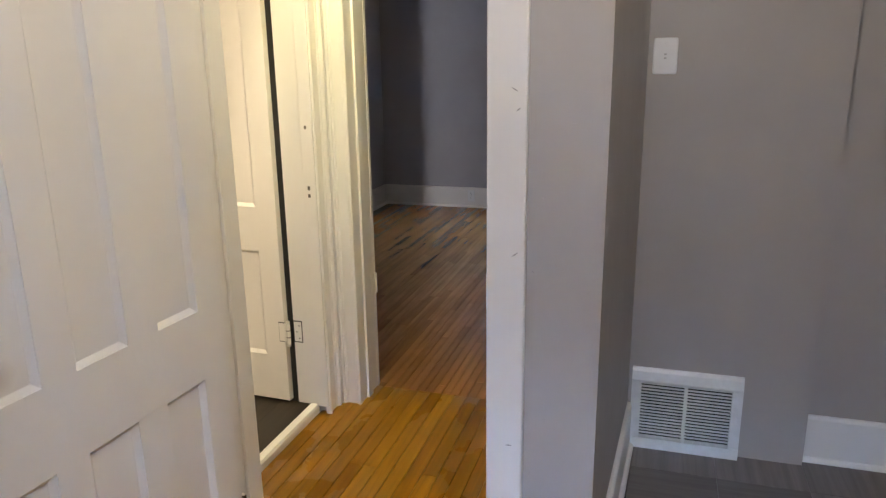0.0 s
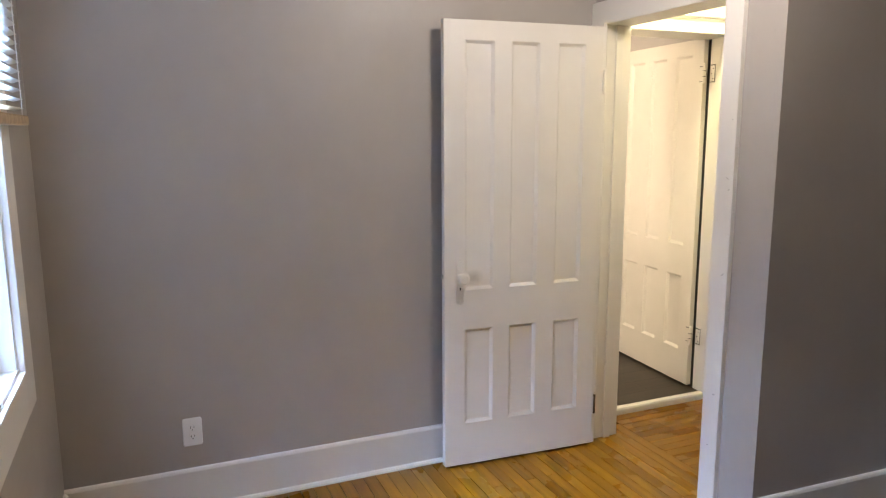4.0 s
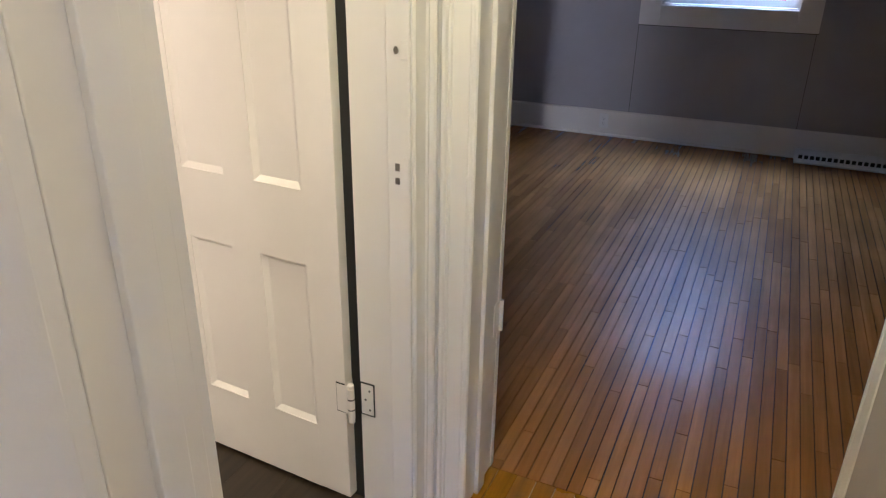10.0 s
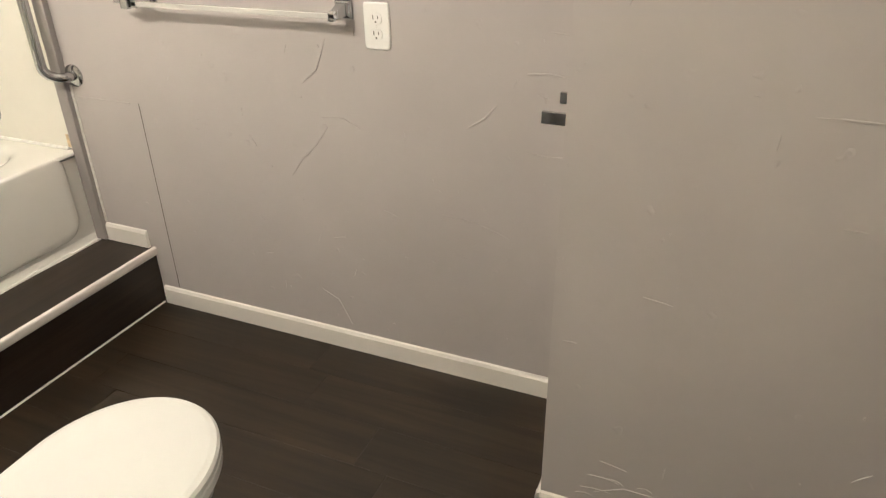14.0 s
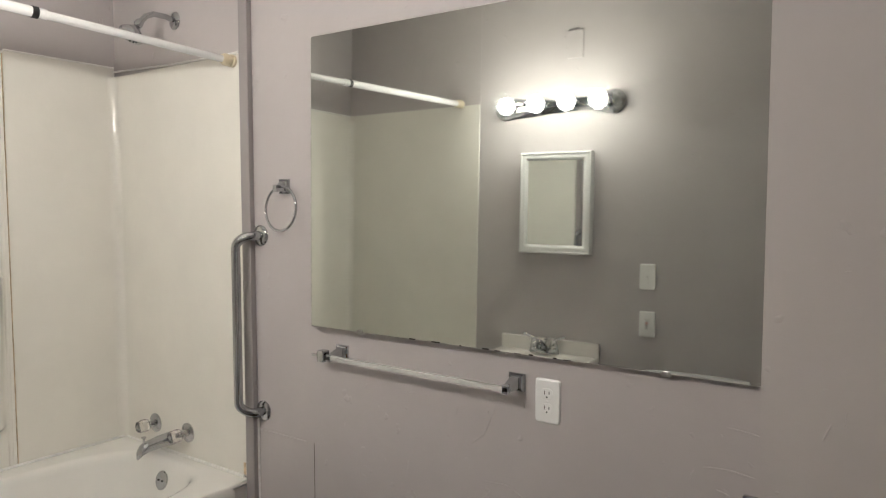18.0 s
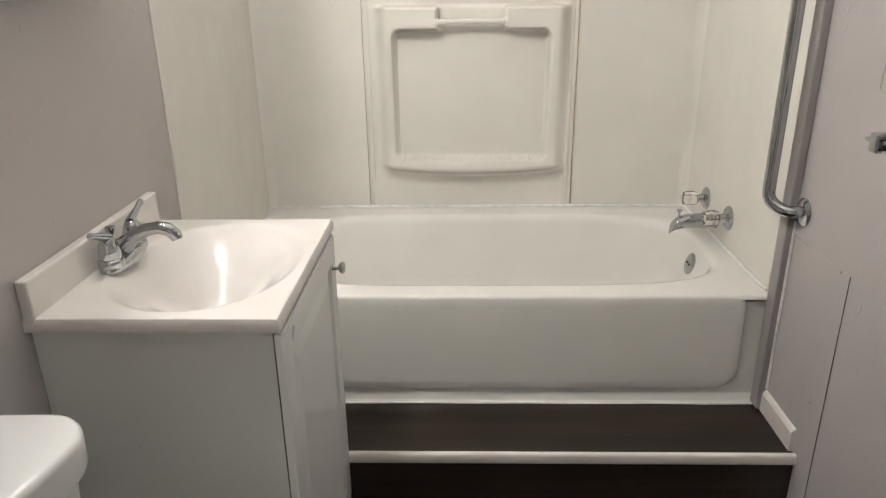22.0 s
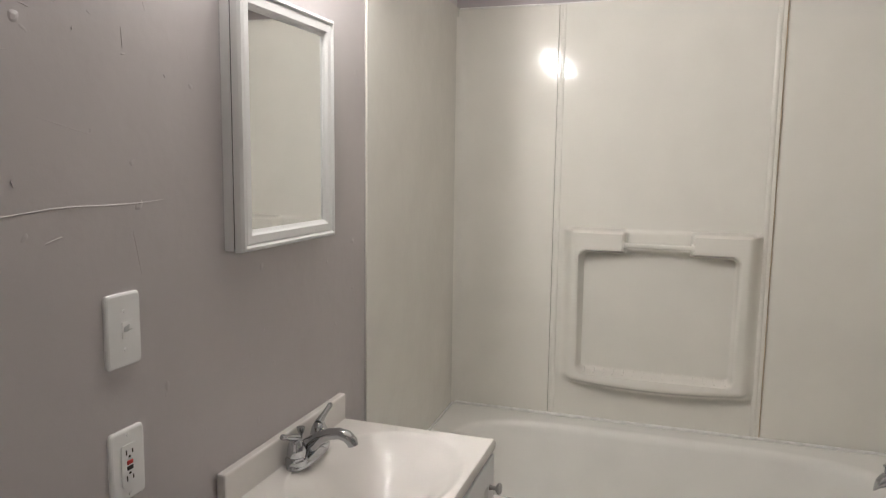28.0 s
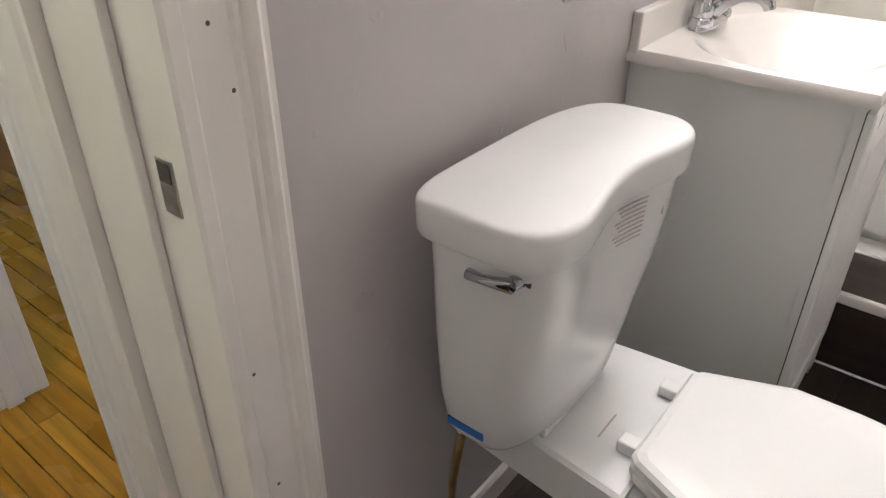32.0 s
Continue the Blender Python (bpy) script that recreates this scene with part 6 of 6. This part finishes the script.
part("hood", sweep([(0, 0), (0.024, 0), (0.027, 0.008), (0.018, 0.040), (0.010, 0.050), (0, 0.052)], (VX0, YALC, VZ1 - 0.052), (VX1, YALC, VZ1 - 0.052), (0, -1, 0)), M_VENT, vg)
part("frame", box(VX0, VX0 + 0.036, YALC - 0.026, YALC, VZ0 + 0.044, VZ1 - 0.052), M_VENT, vg)
part("frame", box(VX1 - 0.036, VX1, YALC - 0.026, YALC, VZ0 + 0.044, VZ1 - 0.052), M_VENT, vg)
part("divider", box(0.143, 0.155, YALC - 0.025, YALC, VZ0 + 0.044, VZ1 - 0.052), M_VENT, vg)
# black sheet painted as the shade behind the louvres
part("duct_shade_sheet", box(VX0 + 0.036, VX1 - 0.036, YALC - 0.003, YALC - 0.001, VZ0 + 0.044, VZ1 - 0.052), M_SLOT, vg)
for k in range(18):
    z = VZ0 + 0.050 + k * (VZ1 - VZ0 - 0.108) / 17
    for a, b in ((VX0 + 0.036, 0.143), (0.155, VX1 - 0.036)):
        part("louvre", sweep([(0.015, 0.0), (0.022, -0.001), (0.0225, 0.0025), (0.0155, 0.0035)], (a, YALC, z), (b, YALC, z), (0, -1, 0)), M_VENT, vg)

fg = thing("floor_register", (-0.1, 6.75, F), 0, "pale metal baseboard air register", "vent")
part("frame", boxes((-0.40, 0.24, 6.80, 6.952, F, F + 0.012), (-0.40, 0.24, 6.93, 6.952, F + 0.012, F + 0.075)), M_VENT, fg)
part("hood", sweep([(0, 0.02), (0.14, 0.0), (0.145, 0.010), (0.02, 0.075), (0, 0.075)], (-0.40, 6.951, F), (0.24, 6.951, F), (0, -1, 0)), M_VENT, fg)
for k in range(16):
    part("louvre", box(-0.375 + 0.038 * k, -0.350 + 0.038 * k, 6.838, 6.846, F + 0.020, F + 0.052), M_SLOT, fg)

# wall panel seams of the far room
for x in (-1.63, -0.42):
    solid("seam_or_shadow_line", box(x - 0.0013, x + 0.0013, FY1 - 0.0025, FY1 - 0.0002, F + 0.206, 0.83), M_DARKGAP, "dark joint between wall panels", "wall joint", "structure")

# dark bar painted as the shadow line below the casing
solid("seam_or_shadow_line", box(FWX0 - 0.146, FWX1 + 0.146, FY1 - 0.012, FY1 - 0.0002, 0.8325, 0.8375), M_DARKGAP, "dark line painted as the shadow under the window casing", "wall joint", "structure")

# ceiling lights of the room and the hall
for lx, ly_, lr in ((0.04, 0.96, 0.16), (-1.085, 2.22, 0.09)):
    cl = thing("ceiling_light", (lx, ly_, CEIL), 0, "round white ceiling light holder", "light")
    part("canopy", lathe([(lr, 0), (lr, -0.02), (lr - 0.01, -0.03), (0, -0.03)], pose(lx, ly_, CEIL - 0.0005), 28), M_PLATE, cl, smooth=True)
    part("socket", lathe([(0.022, 0), (0.022, -0.04), (0.018, -0.042), (0, -0.042)], pose(lx, ly_, CEIL - 0.031), 16), M_PLATE, cl, smooth=True)

# ---------------------------------------------------------------- outside
hs = thing("house", (-2.0, 40, -1.2), 0, "house with lapped siding across the street, daylight blue painted in", "house")
part("wall", box(-22, 14, 40, 48, -1.2, 6.0), M_SIDING, hs)
for k in range(28):
    z = -1.15 + 0.255 * k
    part("siding_board", sweep([(0.0, 0.0), (0.026, 0.0), (0.025, 0.015), (0.006, 0.262), (0.0, 0.262)], (-22.0, 40.0, z), (14.0, 40.0, z), (0, -1, 0)), M_SIDING, hs)
for k in range(4):
    wd = part("window", box(-18.6 + 9 * k, -17.2 + 9 * k, 39.90, 39.99, 1.4, 3.2), M_TRIM, hs)
    part("pane", box(-18.45 + 9 * k, -17.35 + 9 * k, 39.87, 39.895, 1.55, 3.05), M_SLOT, wd)
part("roof", sweep([(0, 0), (4.5, 3.2), (9.0, 0)], (-22.5, 39.5, 6.0), (14.5, 39.5, 6.0), (0, 1, 0)), M_BRICK, hs)

bin_ = thing("wheeled_bin", (-4.1, 34.6, -1.2), 0, "pale plastic wheeled bin beside a red pickup", "bin")
part("body", loft([rect_loop(-4.32, -3.92, 34.35, 34.80, -1.12), rect_loop(-4.40, -3.84, 34.28, 34.88, -0.16)]), M_BIN, bin_)
part("lid", loft([rect_loop(-4.43, -3.81, 34.24, 34.91, -0.158), rect_loop(-4.43, -3.81, 34.24, 34.91, -0.13), rect_loop(-4.36, -3.88, 34.30, 34.85, -0.07)]), M_BIN, bin_)
for x in (-4.34, -3.96):
    part("wheel", lathe([(0.10, 0), (0.10, 0.05), (0.03, 0.055), (0, 0.055)], toward((x, 34.86, -1.10), (1, 0, 0)), 16), M_SLOT, bin_)

TKY = 34.0            # near side of the truck
tk = thing("pickup_truck", (-1.1, TKY + 0.9, -1.2), 0, "red pickup truck parked across the street", "truck")
arch = [[(cx_ - 0.46 * cos(pi * k / 10), -0.72 + 0.46 * sin(pi * k / 10)) for k in range(11)] for cx_ in (-2.96, 0.45)]
side = [(-3.66, -0.80), (-3.70, -0.45), (-3.66, -0.14), (-3.52, -0.04), (-2.38, 0.06), (-1.50, 0.07), (-1.49, 0.02), (1.52, 0.02), (1.54, -0.70), (0.91, -0.72)] + arch[1][::-1][1:] + [(-0.02, -0.80), (-2.49, -0.80)] + arch[0][::-1]
part("body", loft([[(x, y, z) for x, z in side] for y in (TKY, TKY + 1.85)]), M_CARPAINT, tk, "red painted body with wheel arches")
cab = part("cab", loft([[(-2.40, y, 0.062), (-2.06, y, 0.50), (-1.96, y, 0.56), (-1.60, y, 0.57), (-1.52, y, 0.52), (-1.48, y, 0.062)] for y in (TKY + 0.08, TKY + 1.77)]), M_CARPAINT, tk)
part("side_window", loft([[(-2.24, y, 0.11), (-2.00, y, 0.45), (-1.62, y, 0.46), (-1.58, y, 0.11)] for y in (TKY + 0.068, TKY + 0.079)]), M_TRUCKGLASS, cab)
part("windscreen", loft([[(-2.392, y, 0.085), (-2.072, y, 0.495), (-2.062, y, 0.49), (-2.382, y, 0.08)] for y in (TKY + 0.16, TKY + 1.69)]), M_TRUCKGLASS, cab)
part("side_moulding", box(-2.46, 1.50, TKY - 0.014, TKY + 0.002, -0.46, -0.41, 0.004), M_BIN, tk)
part("belt_line", box(-3.40, 1.50, TKY - 0.010, TKY + 0.002, -0.085, -0.062, 0.003), M_BIN, tk)
part("door_gap", boxes((-2.41, -2.395, TKY - 0.003, TKY + 0.002, -0.74, 0.04), (-1.50, -1.485, TKY - 0.003, TKY + 0.002, -0.74, 0.04)), M_SLOT, tk)
part("door_handle", box(-1.68, -1.54, TKY - 0.03, TKY + 0.002, -0.15, -0.11, 0.006), M_SLOT, tk)
part("underbody", box(-3.55, 1.40, TKY + 0.26, TKY + 1.60, -0.92, -0.20), M_SLOT, tk)
part("bumper", box(-3.84, -3.62, TKY + 0.02, TKY + 1.83, -0.72, -0.50, 0.02), M_DULL, tk, "steel front bumper")
part("headlight", box(-3.705, -3.62, TKY + 0.05, TKY + 0.40, -0.36, -0.18, 0.01), M_BIN, tk)
for x in (-2.96, 0.45):
    wl = part("wheel", lathe([(0.0, 0.0), (0.30, 0.0), (0.37, 0.03), (0.38, 0.10), (0.37, 0.20), (0.30, 0.23), (0, 0.23)], toward((x, TKY + 0.02, -0.82), (0, 1, 0)), 24), M_SLOT, tk, "black tyre")
    part("rim", lathe([(0.22, -0.004), (0.20, -0.012), (0.14, 0.006), (0.06, -0.002), (0, -0.004)], toward((x, TKY + 0.02, -0.82), (0, 1, 0)), 18), M_DULL, wl)

# ---------------------------------------------------------------- floor pieces
random.seed(11)


def piece_mesh(name, lx, ly, h, bev, material):
    """A low block with eased top edges, centred on its top face."""
    a, b = lx / 2, ly / 2
    vs = [(-a, -b, -h), (a, -b, -h), (a, b, -h), (-a, b, -h), (-a, -b, -bev), (a, -b, -bev), (a, b, -bev), (-a, b, -bev), (-a + bev, -b + bev, 0), (a - bev, -b + bev, 0), (a - bev, b - bev, 0), (-a + bev, b - bev, 0)]
    fs = [(8, 9, 10, 11)] + [(i, (i + 1) % 4, 4 + (i + 1) % 4, 4 + i) for i in range(4)] + [(4 + i, 4 + (i + 1) % 4, 8 + (i + 1) % 4, 8 + i) for i in range(4)]
    me = bpy.data.meshes.new(name)
    me.from_pydata(vs, [], fs)
    me.materials.append(material)
    return me


CACHE = {}


def lay(name, parent, x, y, z, lx, ly, material, rz=0.0, h=0.011, bev=0.0008):
    key = (name, round(lx, 3), round(ly, 3), rz, material.name)
    if key not in CACHE:
        CACHE[key] = piece_mesh(name, lx, ly, h, bev, material)
    ob = new(name, CACHE[key])
    ob.parent = parent
    ob.matrix_basis = WORLD[parent.name].inverted() @ pose(x, y, z, 0, 0, rz)
    return ob


WBD = 0.057
LENS = (0.35, 0.55, 0.75, 0.95, 1.25)


def run_boards(parent, a0, a1, b0, b1, along_x, z, material, name="floor_board", first=None):
    """Strips in rows from b0 to b1, each a run of boards from a0 to a1."""
    n = max(1, round((b1 - b0) / WBD))
    w = (b1 - b0) / n
    for r in range(n):
        c = b0 + (r + 0.5) * w
        a = a0
        while a < a1 - 0.02:
            L = random.choice(LENS)
            L = min(L, a1 - a)
            if a1 - a - L < 0.2:
                L = a1 - a
            L = round(L, 2) if a + L < a1 - 0.03 else a1 - a
            # every board lies with its grain along its own x
            if along_x:
                lay(name, parent, a + L / 2, c, z + random.uniform(-0.0004, 0.0004), L - 0.0010, w - 0.0020, material)
            else:
                lay(name, parent, c, a + L / 2, z + random.uniform(-0.0004, 0.0004), L - 0.0010, w - 0.0020, material, 90)
            a += L


def mass_boards(parent, x0, x1, y0, y1, z, along_x, material, label, group_name="board_field", width=WBD):
    """The farther strips, joined."""
    vs, fs = [], []
    b0, b1, a0, a1 = (y0, y1, x0, x1) if along_x else (x0, x1, y0, y1)
    n = round((b1 - b0) / width)
    w = (b1 - b0) / n
    for r in range(n):
        a = a0 - random.uniform(0, 0.6)
        gap = random.choice((0.0007, 0.0009, 0.0011, 0.0014, 0.0026))
        while a < a1:
            L = random.uniform(0.35, 1.4)
            s, e = max(a, a0), min(a + L, a1)
            if e - s > 0.01:
                p0, p1, q0, q1 = s + 0.0005, e - 0.0005, b0 + r * w + gap, b0 + (r + 1) * w - 0.0007
                dz = z + random.uniform(-0.0004, 0.0004)
                k = len(vs)
                for pp, qq, zz in ((p0, q0, dz - 0.011), (p1, q0, dz - 0.011), (p1, q1, dz - 0.011), (p0, q1, dz - 0.011), (p0 + 0.0008, q0 + 0.0008, dz), (p1 - 0.0008, q0 + 0.0008, dz), (p1 - 0.0008, q1 - 0.0008, dz), (p0 + 0.0008, q1 - 0.0008, dz)):
                    vs.append((pp, qq, zz) if along_x else (qq, pp, zz))
                fs.append((k + 4, k + 5, k + 6, k + 7))
                fs += [(k + i, k + (i + 1) % 4, k + 4 + (i + 1) % 4, k + 4 + i) for i in range(4)]
            a += L
    me = bpy.data.meshes.new(group_name)
    me.from_pydata(vs, [], fs)
    bmn = bmesh.new()
    bmn.from_mesh(me)
    bmesh.ops.recalc_face_normals(bmn, faces=bmn.faces)
    bmn.to_mesh(me)
    bmn.free()
    me.materials.append(material)
    ob = new(group_name, me)
    ob.parent = parent
    return tagged(ob, label, kind="stuff")


YSEAM = 1.873
run_boards(sub_hall, YSEAM, Y2N, XH - 0.035, PW + 0.005, False, F, M_OAKH)
run_boards(sub_hall, XW, 0.60, 0.70, YSEAM, True, F, M_OAKH)
M_OAKM = boards("oiled_oak_joined_strips", (0.175, 0.069, 0.002), (0.220, 0.091, 0.003), (0.270, 0.120, 0.005), 0.27, island=True, grain_axis=0, lo=0.62, hi=1.08, patch=0.10)
mass_boards(sub_hall, XW, XEAST, YS, 0.70, F, True, M_OAKM, "golden oak strips")
mass_boards(sub_hall, 0.60, XEAST, 0.70, 1.56, F, True, M_OAKM, "golden oak strips")
mass_boards(sub_far, FX0, FX1, Y2N, FY1, F, False, M_OAKF, "worn dark oak strips", width=0.040)
# bathroom planks
PWD = 0.152
for r in range(12):
    x0 = XM + r * PWD
    x1 = min(x0 + PWD, XE + 0.101)
    if x1 - x0 < 0.02:
        break
    y = YST - 0.02 - random.uniform(0, 0.8)
    while y < YN:
        s, e = max(y, YST - 0.02), min(y + 0.92, YN)
        if e - s > 0.04:
            lay("vinyl_plank", sub_bath, (x0 + x1) / 2, (s + e) / 2, 0.0, e - s - 0.0006, x1 - x0 - 0.0006, M_PLANK, 90, 0.004, 0.0004)
        y += 0.92
# alcove and side room tiles
for i in range(10):
    for j in range(4):
        lay("vinyl_tile", sub_hall, PE + 0.02 + 0.305 * (i + 0.5), 1.565 + 0.305 * (j + 0.5), F + 0.002, 0.3035, 0.3035, M_TILE, random.choice((0, 90)), 0.012, 0.0006)
for i in range(10):
    for j in range(9):
        lay("vinyl_tile", sub_side, -5.95 + 0.305 * (i + 0.5), 4.15 + 0.305 * (j + 0.5), F, 0.3035, 0.3035, M_TILE, random.choice((0, 90)), 0.011, 0.0006)
